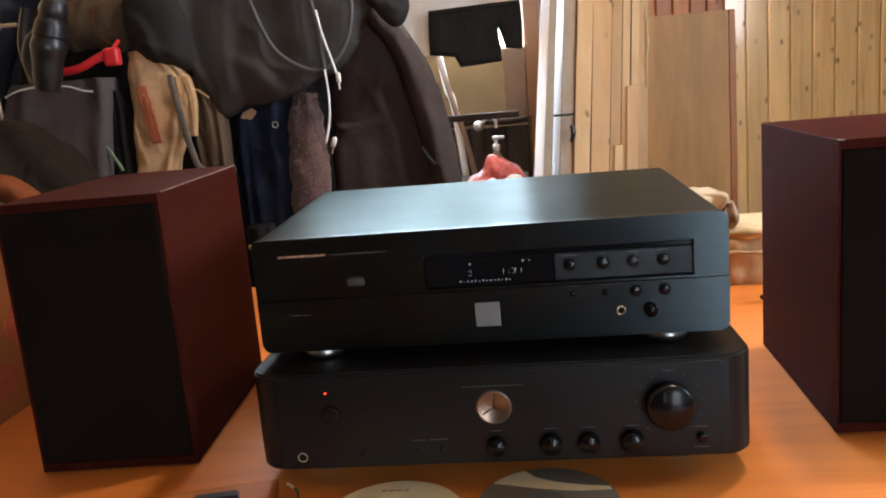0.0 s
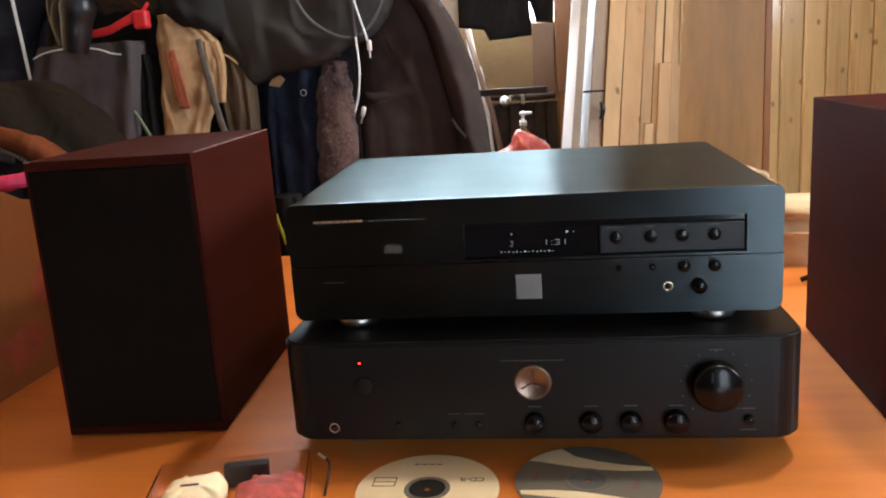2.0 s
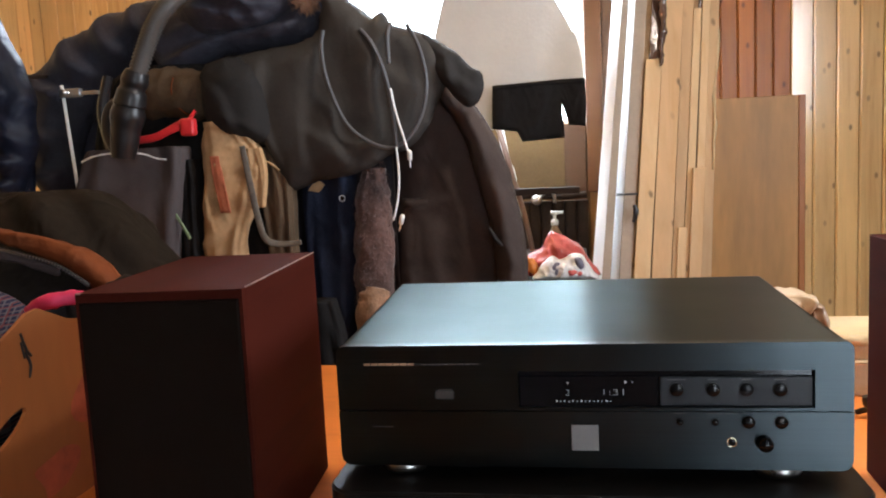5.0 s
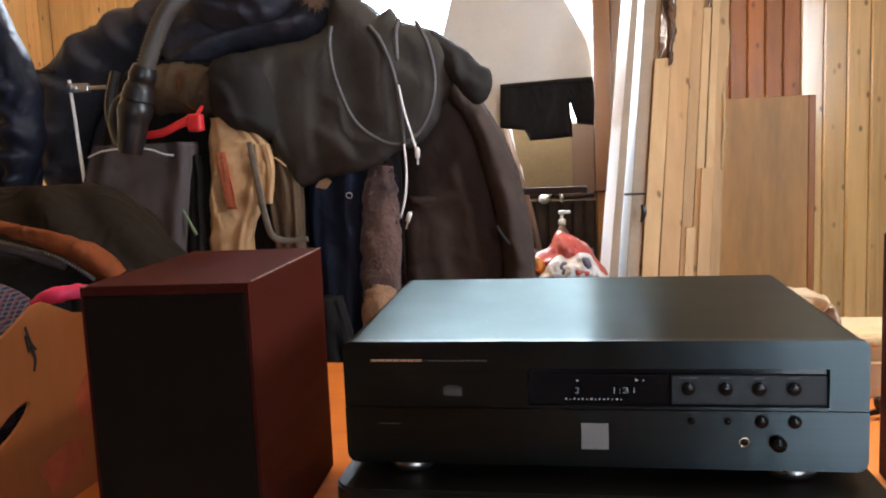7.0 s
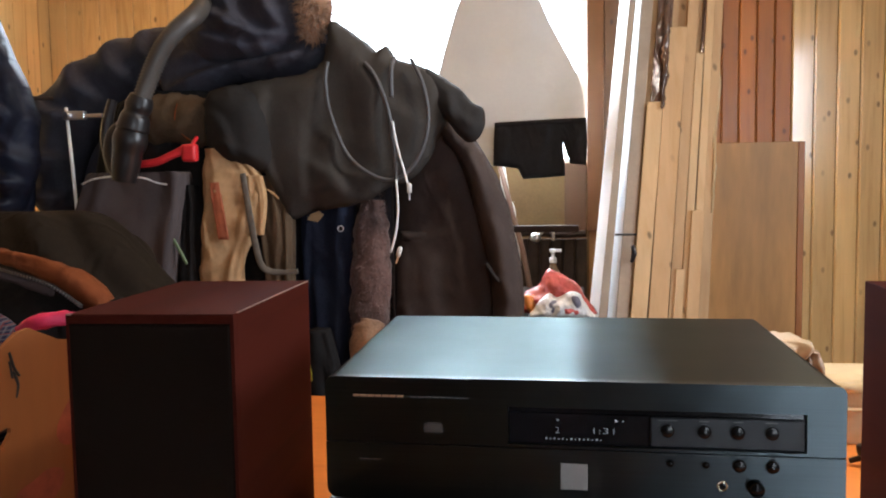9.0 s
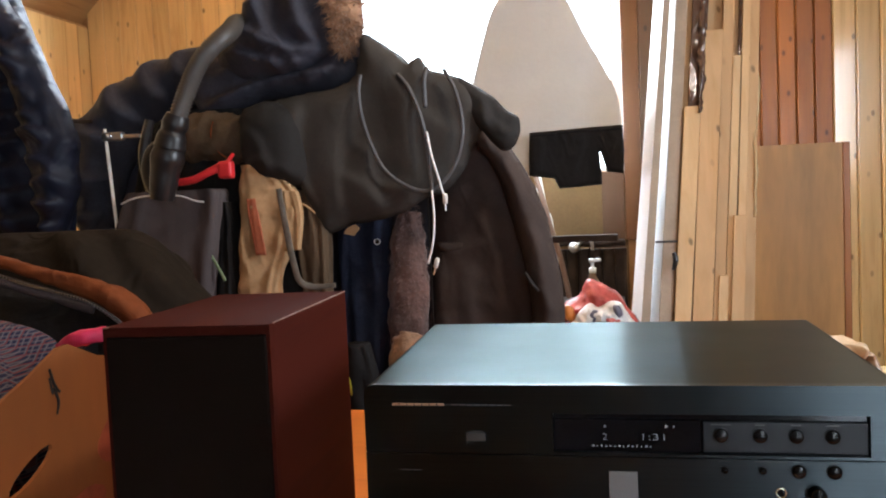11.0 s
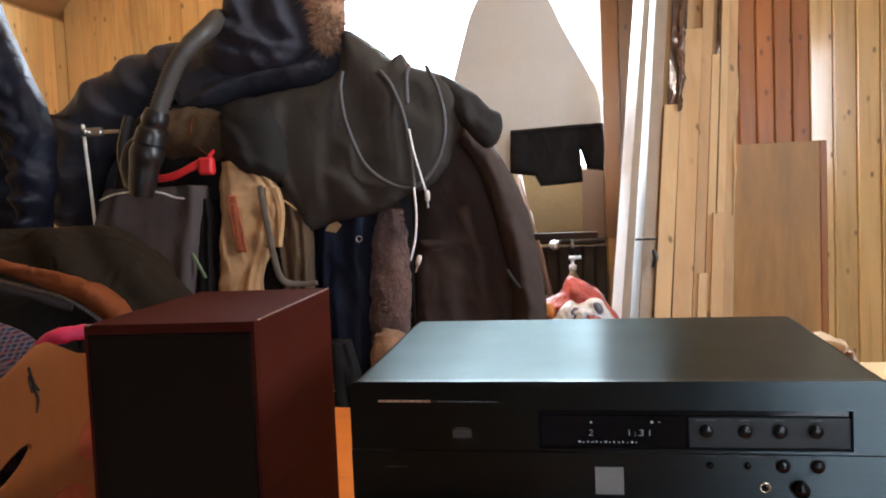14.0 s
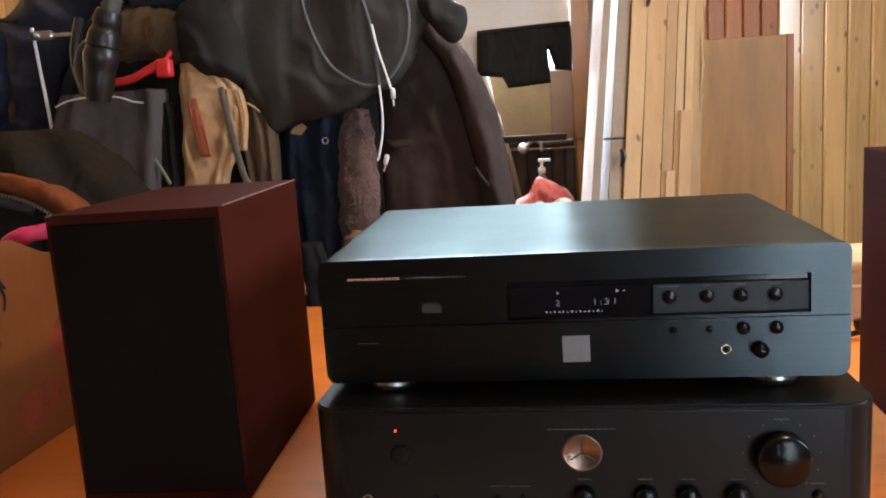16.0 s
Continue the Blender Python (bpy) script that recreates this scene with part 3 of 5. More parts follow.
# ---- the table ----
table = thing("table", (0, 0.1, 0), "orange varnished wooden table carrying the hi-fi set", "table")
part("tabletop", box(-1.45, 0.95, -0.215, 0.85, 0.718, 0.752, 0.006, 3), TABLE, table)
for x in (-1.38, 0.86):
    for y in (-0.14, 0.76):
        part("leg", box(x, x + 0.06, y - 0.03, y + 0.03, 0.0, 0.718, 0.004), TABLE, table)
part("apron", box(-1.33, 0.87, -0.15, -0.125, 0.62, 0.718, 0.003), TABLE, table)
part("apron", box(-1.33, 0.87, 0.745, 0.77, 0.62, 0.718, 0.003), TABLE, table)
ZT = 0.752


# ---- the player ----
def round_box(x0, x1, y0, y1, z0, z1, r, axis="y", seg=6, small=0.001):
    """A box with its four edges along one axis rounded by r."""
    bm = box(x0, x1, y0, y1, z0, z1)
    k = {"x": 0, "y": 1, "z": 2}[axis]
    es = [e for e in bm.edges if abs((e.verts[0].co - e.verts[1].co)[k]) > 1e-6]
    bmesh.ops.bevel(bm, geom=es, offset=r, segments=seg, affect="EDGES", profile=0.5)
    if small:
        es = [e for e in bm.edges if len(e.link_faces) == 2 and e.calc_face_angle(0) > 1.0]
        bmesh.ops.bevel(bm, geom=es, offset=small, segments=2, affect="EDGES")
    return bm


def button(name, x, y, z, r, h, mat, parent, label="", n=28):
    """A round knob on a front, with a softened rim."""
    return part(name, lathe([(0, 0), (r, 0), (r, h * 0.8), (r * 0.88, h), (0, h)], facing(x, y, z), n), mat, parent, label, True)


def ring(name, x, y, z, r0, r1, h, mat, parent, label=""):
    return part(name, lathe([(r0, 0), (r1, 0), (r1, h), (r0, h), (r0, 0)], facing(x, y, z), 28), mat, parent, label, True)


cd = thing("cd_player", (0, 0.15, 0.873), "black brushed metal compact disc player on top of the amplifier", "cd player")
CZ0, CZ1 = 0.884, 0.9972
case_bm = round_box(-0.2265, 0.2265, 0.0105, 0.316, CZ0, CZ1 - 0.0008, 0.007)
for v in case_bm.verts:
    v.co.x -= 0.006 * v.co.y / 0.316
    v.co.z += 0.0065 * (v.co.y / 0.316) * (v.co.z > 0.95)
part("case", case_bm, SATIN, cd)
# face: an upper and a lower plate with a thin groove between, and the panels let into the upper one
part("lower_face", plate([(-0.2275, 0.9353), (-0.2275, 0.8925), (-0.2264, 0.8880), (-0.2235, 0.8845), (-0.2190, 0.8830), (0.2190, 0.8830), (0.2235, 0.8845), (0.2264, 0.8880), (0.2275, 0.8925), (0.2275, 0.9353)], [], lambda u, v, w: (u, w - 0.001, v), 0.011), FACE, cd)
part("upper_face", plate([(-0.2275, 0.9360), (0.2275, 0.9360), (0.2275, 0.9895), (0.2265, 0.9935), (0.2240, 0.9961), (0.2200, 0.9971), (-0.2200, 0.9971), (-0.2240, 0.9961), (-0.2265, 0.9935), (-0.2275, 0.9895)], [rect(-0.058, 0.196, 0.9385, 0.9725)],
                         lambda u, v, w: (u, w, v), 0.010), FACE, cd)
part("face_back", box(-0.222, 0.222, 0.006, 0.0102, 0.890, 0.990), GLOSS, cd)
part("button_panel", box(0.0665, 0.195, 0.0025, 0.006, 0.9395, 0.966, 0.0012), PANEL, cd, "dark grey inset panel")
disp = part("display", box(-0.0575, 0.0645, 0.003, 0.006, 0.9390, 0.9665, 0.0006), GLOSS, cd, "glossy black display window")
for x in (0.081, 0.112, 0.140, 0.168):
    button("button", x, 0.0025, 0.9545, 0.0056, 0.0022, KNOB, cd)
    ring("button_ring", x, 0.0025, 0.9545, 0.0056, 0.0066, 0.0010, PANEL, cd)
for x, r in ((0.083, 0.0026), (0.113, 0.0026), (0.141, 0.0052), (0.168, 0.0052)):
    button("button", x, -0.001, 0.9265, r, 0.003, KNOB, cd)
    ring("button_ring", x, -0.001, 0.9265, r, r + 0.0009, 0.0008, PANEL, cd)
ring("headphone_socket", 0.127, -0.001, 0.908, 0.0032, 0.0047, 0.0010, GOLD, cd, "gold-rimmed headphone socket")
button("socket_hole", 0.127, -0.0012, 0.908, 0.0030, 0.0003, GLOSS, cd)
k = button("level_knob", 0.154, -0.001, 0.9085, 0.0066, 0.010, KNOB, cd)
part("pointer", box(0.1536, 0.1544, -0.0116, -0.0110, 0.9085, 0.914), PANEL, k)
part("badge", box(-0.0118, 0.0122, -0.0025, -0.001, 0.8995, 0.9235, 0.0005), BADGE, cd, "square matt silver badge")
# plain strokes for the maker's mark and the small print
part("maker_mark", join(*[box(-0.2010 + i * 0.0069, -0.2010 + i * 0.0069 + 0.0061, -0.0004, 0, 0.9786, 0.9808) for i in range(7)]), PRINT, cd, "copper-coloured mark of plain strokes")
for bar in [box(-0.147 + i * 0.0068, -0.147 + i * 0.0068 + 0.0056, -0.0003, 0, 0.9788, 0.9800) for i in range(8)]:
    part("small_print", bar, GREYPRINT, cd)
part("disc_mark", join(box(-0.1345, -0.1175, -0.0004, 0, 0.9470, 0.9545, 0), box(-0.132, -0.1195, -0.0004, 0, 0.9553, 0.9563)), surface("mark_brown", (0.05, 0.042, 0.036), 0.5, bump=0), cd, "small grey-brown disc mark")
for bar in (box(-0.196, -0.186, -0.0013, -0.001, 0.9200, 0.9209), box(-0.1845, -0.176, -0.0013, -0.001, 0.9200, 0.9209)):
    part("small_print", bar, GREYPRINT, cd)
for bar in [box(x - w, x + w, 0.0021, 0.0025, 0.9632, 0.9641) for x, w in ((0.081, 0.008), (0.112, 0.004), (0.140, 0.004), (0.168, 0.005))]:
    part("small_print", bar, GREYPRINT, cd)
for bar in [box(x - w, x + w, -0.0013, -0.001, 0.9338, 0.9344) for x, w in ((0.083, 0.005), (0.113, 0.007), (0.141, 0.004), (0.168, 0.004), (0.127, 0.005))]:
    part("small_print", bar, GREYPRINT, cd)
FR = pose(0, 0, 0, 90, 0, 0)
letters("2", 0.0080, pose(-0.0165, 0.0028, 0.9492, 90) @ Matrix.Diagonal((1.15, 1, 1, 1)), VFD, disp, "track_digit", "glowing track number", -0.00022)
letters("1:31", 0.0080, pose(0.0145, 0.0028, 0.9495, 90) @ Matrix.Diagonal((1.75, 1, 1, 1)), VFD, disp, "time_digits", "glowing time read-out", -0.00022)
for i in range(14):
    x = -0.0250 + i * 0.0037
    part("level_tick", box(x, x + (0.0012 if i % 3 else 0.0018), 0.0026, 0.003, 0.9434, 0.9434 + (0.0007 if i % 2 else 0.0014)), VFD, disp)
part("play_sign", lathe([(0, 0), (0.0018, 0), (0.0018, 0.0003), (0, 0.0003)], facing(0.0370, 0.003, 0.9615), 3), VFD, disp)
part("disc_sign", lathe([(0, 0), (0.0014, 0), (0.0014, 0.0003), (0, 0.0003)], facing(-0.0140, 0.003, 0.9610), 3), VFD, disp)
part("dot_sign", box(0.0425, 0.0437, 0.0026, 0.003, 0.9608, 0.9620), VFD, disp)
for x in (-0.170, 0.170):
    for y in (0.021, 0.285):
        part("foot", lathe([(0, 0), (0.019, 0), (0.021, 0.003), (0.021, 0.009), (0.017, 0.0115), (0, 0.0115)], pose(x, y, 0.8735), 36), SILVER, cd, "turned silver foot", True)

# ---- the amplifier ----
amp = thing("amplifier", (0, 0.14, ZT), "black hi-fi amplifier with rounded corners on the table", "amplifier")
AY, AZ0, AZ1 = -0.040, 0.7750, 0.8725
body = box(-0.2345, 0.2400, AY, 0.335, AZ0, AZ1)
es = [e for e in body.edges if abs((e.verts[0].co - e.verts[1].co).z) > 0.01 and e.verts[0].co.y < 0]
bmesh.ops.bevel(body, geom=es, offset=0.028, segments=10, affect="EDGES", profile=0.5)
es = [e for e in body.edges if len(e.link_faces) == 2 and e.calc_face_angle(0) > 1.0]
bmesh.ops.bevel(body, geom=es, offset=0.0022, segments=3, affect="EDGES")
part("case", body, AMPBLACK, amp)
part("front_panel", box(-0.2060, 0.2115, AY - 0.0022, AY, AZ0 + 0.003, 0.8690, 0.0009), AMPBLACK, amp)
AF = AY - 0.0022
v = button("volume_knob", 0.162, AF, 0.829, 0.0218, 0.015, KNOB, amp, "large round black volume knob", 48)
part("pointer", box(0.1555, 0.1570, AF - 0.0158, AF - 0.0150, 0.836, 0.845), PANEL, v)
for i in range(11):
    a = radians(-140 + 28 * i)
    x, z = 0.162 + 0.0305 * math.sin(a), 0.829 + 0.0305 * math.cos(a)
    part("scale_mark", box(x - 0.0006, x + 0.0006, AF - 0.0003, AF, z - 0.0006, z + 0.0006), GREYPRINT, amp)
for x, r in ((0.002, 0.0090), (0.053, 0.0098), (0.088, 0.0098), (0.128, 0.0108)):
    b = button("tone_knob", x, AF, 0.7945, r, 0.010, KNOB, amp)
    part("pointer", box(x - 0.0005, x + 0.0005, AF - 0.0105, AF - 0.0099, 0.797, 0.7945 + r * 0.85), PANEL, b)
    part("small_print", box(x - 0.006, x + 0.006, AF - 0.0003, AF, 0.8085, 0.8093), GREYPRINT, amp)
button("mute_button", 0.1905, AF, 0.7955, 0.0046, 0.005, KNOB, amp)
for bar in (box(0.1845, 0.1965, AF - 0.0003, AF, 0.8050, 0.8058), box(0.1835, 0.1975, AF - 0.0003, AF, 0.7850, 0.7857), box(0.156, 0.168, AF - 0.0003, AF, 0.8605, 0.8613)):
    part("small_print", bar, GREYPRINT, amp)
em = part("emblem", lathe([(0, 0.0006), (0.0140, 0.0006), (0.0150, 0.0016), (0.0168, 0.0010), (0.0170, 0), (0, 0)], facing(0.0015, AF, 0.8325), 48), COPPER, amp, "round polished copper-coloured emblem", True)
for i in range(3):
    part("spoke", lathe([(0, 0), (0.0012, 0), (0.0005, 0.0120), (0, 0.0120)], pose(0.0015, AF - 0.0011, 0.8325, 0, 120 * i, 0), 8), COPPER, em, smooth=True)
for bar in [box(-0.027 + i * 0.0058, -0.0222 + i * 0.0058, AF - 0.0003, AF, 0.8532, 0.8540) for i in range(10)]:
    part("small_print", bar, GREYPRINT, amp)
button("power_lamp", -0.158, AF, 0.8535, 0.0008, 0.0008, LED, amp, "tiny glowing red lamp")
button("power_button", -0.155, AF, 0.8315, 0.0085, 0.002, AMPBLACK, amp)
ring("headphone_socket", -0.1875, AF, 0.7890, 0.0040, 0.0049, 0.0008, PIPE, amp, "silver-rimmed headphone socket")
button("socket_hole", -0.1875, AF - 0.0001, 0.7890, 0.0042, 0.0003, GLOSS, amp)
for x in (-0.126, -0.072, -0.050):
    button("push_switch", x, AF, 0.7920, 0.0024, 0.003, PANEL, amp)
for bar in (box(-0.062, -0.044, AF - 0.0003, AF, 0.8020, 0.8027), box(-0.078, -0.066, AF - 0.0003, AF, 0.8020, 0.8027)):
    part("small_print", bar, GREYPRINT, amp)
for x in (-0.178, 0.178):
    for y in (0.028, 0.290):
        f = part("foot", lathe([(0, 0), (0.0225, 0), (0.0240, 0.003), (0.0240, 0.0085), (0.0225, 0.0105), (0, 0.0105)], pose(x, y, ZT), 40), SILVER, amp, "turned silver foot", True)
        # Black stem: shade on the foot's upper part, painted into the colour.
        part("shaded_stem", lathe([(0, 0.0105), (0.019, 0.0105), (0.019, 0.0235), (0, 0.0235)], pose(x, y, ZT), 32), KNOB, f)


# ---- the loudspeakers ----
def loudspeaker(m, label):
    """Front face at local y 0, left front foot corner at the origin."""
    w, d, h = 0.1716, 0.2804, 0.2975
    s = thing("loudspeaker", (0, 0, 0), label, "loudspeaker", "pair of loudspeakers")
    part("cabinet", box(0, w, 0.0102, d, 0.003, h, 0.0012), CHERRY, s)
    part("front_frame", plate(rect(0, w, 0.003, h), [rect(0.0030, w - 0.0036, 0.0125, h - 0.0095)], lambda u, v, t: (u, t, v), 0.0102), CHERRY, s)
    part("grille", box(0.0032, w - 0.0038, -0.0016, 0.0098, 0.0128, h - 0.0098, 0.003, 3), GRILLE, s, "black cloth grille")
    # Pale strip for the worn edge; the chamfer's highlight is in its colour.
    part("worn_edge", box(w - 0.0009, w + 0.0003, 0.0104, d - 0.001, h - 0.0009, h + 0.0003), surface("worn_edge", (0.20, 0.11, 0.08), 0.5, var=0.6, scale=60, bump=0), s, "pale worn edge")
    part("worn_corner", box(0.0002, 0.006, -0.0003, 0.004, h - 0.0012, h + 0.0003, 0.0003, 1), bpy.data.materials["worn_edge"], s, "pale chipped corner")
    part("edge_strip", box(0.0015, w - 0.0015, -0.0008, 0.003, h - 0.0030, h - 0.0014), CHERRY, s)
    for x in (0.02, w - 0.02):
        for y in (0.03, d - 0.03):
            part("rubber_foot", lathe([(0, 0), (0.008, 0), (0.008, 0.0035), (0, 0.0035)], pose(x, y, 0), 16), BLACKPLASTIC, s)
    s.matrix_world = m
    return s


ls = loudspeaker(pose(-0.4977, 0.0157, ZT, 0, 0, 3.4), "dark cherry bookshelf loudspeaker with black grille beside a cardboard box")
rs = copy_thing(ls, pose(0.3382, 0.0407, ZT, 0, 0, -1.1))
tagged(rs, "dark cherry bookshelf loudspeaker with black grille beside wrapped parcels")


def rows_lr(y, ry, *zlr):
    """Sections from height, left and right edge."""
    return [((l + r) / 2, y, z, (r - l) / 2, ry) for z, l, r in zlr]


# ---- the garment rack and what hangs on it ----
rack = thing("garment_rack", (-0.8, 1.46, 0), "chrome tube garment rack loaded with coats and bags", "garment rack")
for x in (-1.30, -0.40):
    part("post", lathe([(0, 0), (0.012, 0), (0.012, 1.41), (0, 1.41)], pose(x, 1.50, 0.03), 16), CHROME, rack, smooth=True)
    part("foot_bar", box(x - 0.015, x + 0.015, 1.25, 1.75, 0, 0.03, 0.005), CHROME, rack)
part("rail", lathe([(0, 0), (0.012, 0), (0.012, 0.92), (0, 0.92)], pose(-1.31, 1.50, 1.44, 0, 90, 0), 16), CHROME, rack, smooth=True)

stand = thing("music_stand", (-1.2, 1.12, 0), "thin chrome stand with a clamp arm", "stand")
# Chrome rod in plain white: the window's glint is put into its colour.
part("rod", lathe([(0, 0), (0.004, 0), (0.004, 1.372), (0, 1.372)], pose(-1.113, 1.10, 0, 0, -3.6, 0), 12), WHITEP, stand, smooth=True)
part("arm", join(box(-1.203, -1.150, 1.092, 1.108, 1.340, 1.360, 0.003), box(-1.152, -1.105, 1.096, 1.104, 1.344, 1.353, 0.002)), CHROME, stand)
part("screw", lathe([(0, 0), (0.006, 0), (0.006, 0.012), (0, 0.012)], facing(-1.185, 1.092, 1.350), 14), CHROME, stand, smooth=True)

coat = thing("puffer_jacket", (-1.5, 1.05, 1.1), "dark navy quilted puffer jacket hanging up", "jacket")
quilts = [(-1.66, 1.11 + 0.062 * k, -1.36, 1.095 + 0.062 * k, 0.034, 0.026) for k in range(11)]
part("body", garment([(-1.465, 1.798), (-1.41, 1.72), (-1.37, 1.62), (-1.32, 1.45), (-1.29, 1.30), (-1.29, 1.12), (-1.37, 1.07), (-1.60, 1.07), (-1.673, 1.29), (-1.633, 1.696), (-1.559, 1.795)], 1.09, 0.07, 0.10, quilts + [(-1.46, 1.70, -1.40, 1.10, 0.05, 0.015)], 0.005, 2.0, grain=16.0), PUFFER, coat, smooth=True)
quilts = [(-1.325 - 0.012 * k, 1.165 + 0.054 * k + 0.012 * math.sin(k * 2.3), -1.205 - 0.016 * k, 1.115 + 0.054 * k + 0.016 * math.sin(k * 3.7), 0.026, 0.020 + 0.008 * math.sin(k * 1.9)) for k in range(11)]
part("sleeve", garment([(-1.41, 1.727), (-1.373, 1.656), (-1.329, 1.602), (-1.297, 1.541), (-1.274, 1.48), (-1.248, 1.426), (-1.229, 1.372), (-1.217, 1.332), (-1.225, 1.283), (-1.224, 1.228), (-1.251, 1.165), (-1.283, 1.116), (-1.315, 1.125), (-1.335, 1.25), (-1.355, 1.38), (-1.385, 1.50), (-1.42, 1.60), (-1.455, 1.70)], 1.03, 0.055, 0.05, quilts, 0.006, 4.0, 0.007, grain=24.0), PUFFER, coat, smooth=True)
part("hanger_hook", tube([(-1.32, 1.10, 1.40, 0.005), (-1.35, 1.25, 1.41, 0.005), (-1.36, 1.40, 1.43, 0.005), (-1.30, 1.49, 1.45, 0.005)], 8, 16), IRON, coat)

hood = thing("hooded_jacket", (-0.9, 1.45, 0.8), "dark navy hooded winter jacket with brown fur trim", "jacket")
part("body", garment([(-1.204, 1.569), (-1.124, 1.604), (-1.065, 1.61), (-0.998, 1.616), (-0.915, 1.639), (-0.77, 1.641), (-0.648, 1.59), (-0.56, 1.50), (-0.44, 1.38), (-0.40, 1.10), (-0.38, 0.55), (-1.34, 0.55), (-1.40, 0.80), (-1.405, 1.283), (-1.33, 1.439)], 1.46, 0.09, 0.10, ripple=0.008, seed=5.0, step=0.016), NAVY, hood, smooth=True)
part("sleeve", garment([(-1.03, 1.585), (-1.103, 1.597), (-1.149, 1.576), (-1.197, 1.574), (-1.253, 1.542), (-1.306, 1.523), (-1.348, 1.497), (-1.384, 1.462), (-1.414, 1.435), (-1.435, 1.40), (-1.452, 1.359), (-1.451, 1.311), (-1.464, 1.257), (-1.459, 1.206), (-1.458, 1.154), (-1.44, 1.11), (-1.407, 1.077), (-1.366, 1.103), (-1.333, 1.172), (-1.31, 1.249), (-1.263, 1.324), (-1.193, 1.39), (-1.105, 1.44), (-1.035, 1.49)], 1.36, 0.085, 0.09,
     [(-1.31, 1.53, -1.24, 1.40, 0.040, 0.030), (-1.20, 1.58, -1.15, 1.44, 0.040, 0.027), (-1.42, 1.43, -1.30, 1.35, 0.040, 0.033), (-1.46, 1.31, -1.33, 1.24, 0.040, 0.033), (-1.46, 1.20, -1.35, 1.14, 0.032, 0.027), (-1.10, 1.60, -1.06, 1.48, 0.040, 0.027)], 0.006, 9.0), NAVY, hood, smooth=True)
part("collar", garment([(-0.995, 1.536), (-0.908, 1.554), (-0.789, 1.52), (-0.669, 1.535), (-0.609, 1.558), (-0.588, 1.575), (-0.562, 1.565), (-0.571, 1.503), (-0.593, 1.452), (-0.645, 1.431), (-0.734, 1.427), (-0.825, 1.424), (-0.918, 1.395), (-0.985, 1.38), (-1.03, 1.43), (-1.04, 1.50)], 1.26, 0.065, 0.05,
     [(-0.98, 1.42, -0.60, 1.50, 0.036, 0.028), (-0.95, 1.50, -0.62, 1.53, 0.024, 0.020), (-0.60, 1.55, -0.70, 1.44, 0.032, 0.017)], 0.005, 12.0), NAVY, hood, smooth=True)
part("hood", garment([(-0.904, 1.611), (-0.88, 1.632), (-0.86, 1.668), (-0.833, 1.72), (-0.776, 1.753), (-0.696, 1.758), (-0.626, 1.729), (-0.587, 1.67), (-0.577, 1.602), (-0.588, 1.55), (-0.626, 1.523), (-0.668, 1.50), (-0.713, 1.476), (-0.772, 1.461), (-0.846, 1.461), (-0.905, 1.479), (-0.945, 1.513), (-0.948, 1.566)], 1.24, 0.10, 0.12,
     [(-0.90, 1.60, -0.66, 1.52, 0.040, 0.036), (-0.83, 1.69, -0.74, 1.53, 0.040, 0.030), (-0.72, 1.72, -0.66, 1.53, 0.040, 0.033), (-0.90, 1.53, -0.68, 1.50, 0.032, 0.027), (-0.88, 1.64, -0.78, 1.66, 0.032, 0.021)], 0.009, 14.0, grain=18.0), NAVY, hood, smooth=True)
FURLINE = [(-0.700, 1.18, 1.735, 0.030), (-0.640, 1.165, 1.705, 0.044), (-0.612, 1.16, 1.655, 0.044), (-0.598, 1.16, 1.605, 0.038), (-0.600, 1.17, 1.558, 0.026), (-0.612, 1.18, 1.530, 0.014)]
trimfur = part("fur_trim", tube(FURLINE, 18, 40, 0.012, 0, 3.0), FUR, hood, "fluffy brown fur trim", True)
tagged(part("fur_hair", tufts(FURLINE, 5200, 0.026, 5), FUR, trimfur), kind="stuff")

black = thing("black_coat", (-0.6, 1.2, 1.1), "black-olive cotton coat draped over the rack", "coat")
part("body", garment([(-0.796, 1.417), (-0.708, 1.432), (-0.622, 1.445), (-0.586, 1.47), (-0.575, 1.519), (-0.567, 1.558), (-0.543, 1.553), (-0.505, 1.526), (-0.476, 1.503), (-0.454, 1.485), (-0.441, 1.495), (-0.429, 1.499), (-0.42, 1.483), (-0.411, 1.466), (-0.386, 1.459), (-0.349, 1.447), (-0.308, 1.425), (-0.28, 1.389), (-0.288, 1.334), (-0.314, 1.274), (-0.35, 1.211), (-0.392, 1.178), (-0.427, 1.169), (-0.476, 1.142), (-0.526, 1.125), (-0.579, 1.117), (-0.611, 1.114), (-0.646, 1.10), (-0.669, 1.093), (-0.686, 1.102), (-0.704, 1.138), (-0.722, 1.177), (-0.742, 1.219), (-0.774, 1.29), (-0.802, 1.36)], 1.19, 0.055, 0.06,
     [(-0.73, 1.40, -0.70, 1.16, 0.05, 0.016), (-0.594, 1.44, -0.64, 1.14, 0.07, 0.014), (-0.56, 1.30, -0.52, 1.13, 0.05, 0.013), (-0.43, 1.46, -0.455, 1.22, 0.05, 0.014), (-0.62, 1.22, -0.43, 1.19, 0.05, 0.012), (-0.52, 1.50, -0.36, 1.30, 0.06, 0.012)], 0.0035, 21.0, grain=9.0), OLIVE, black, smooth=True)
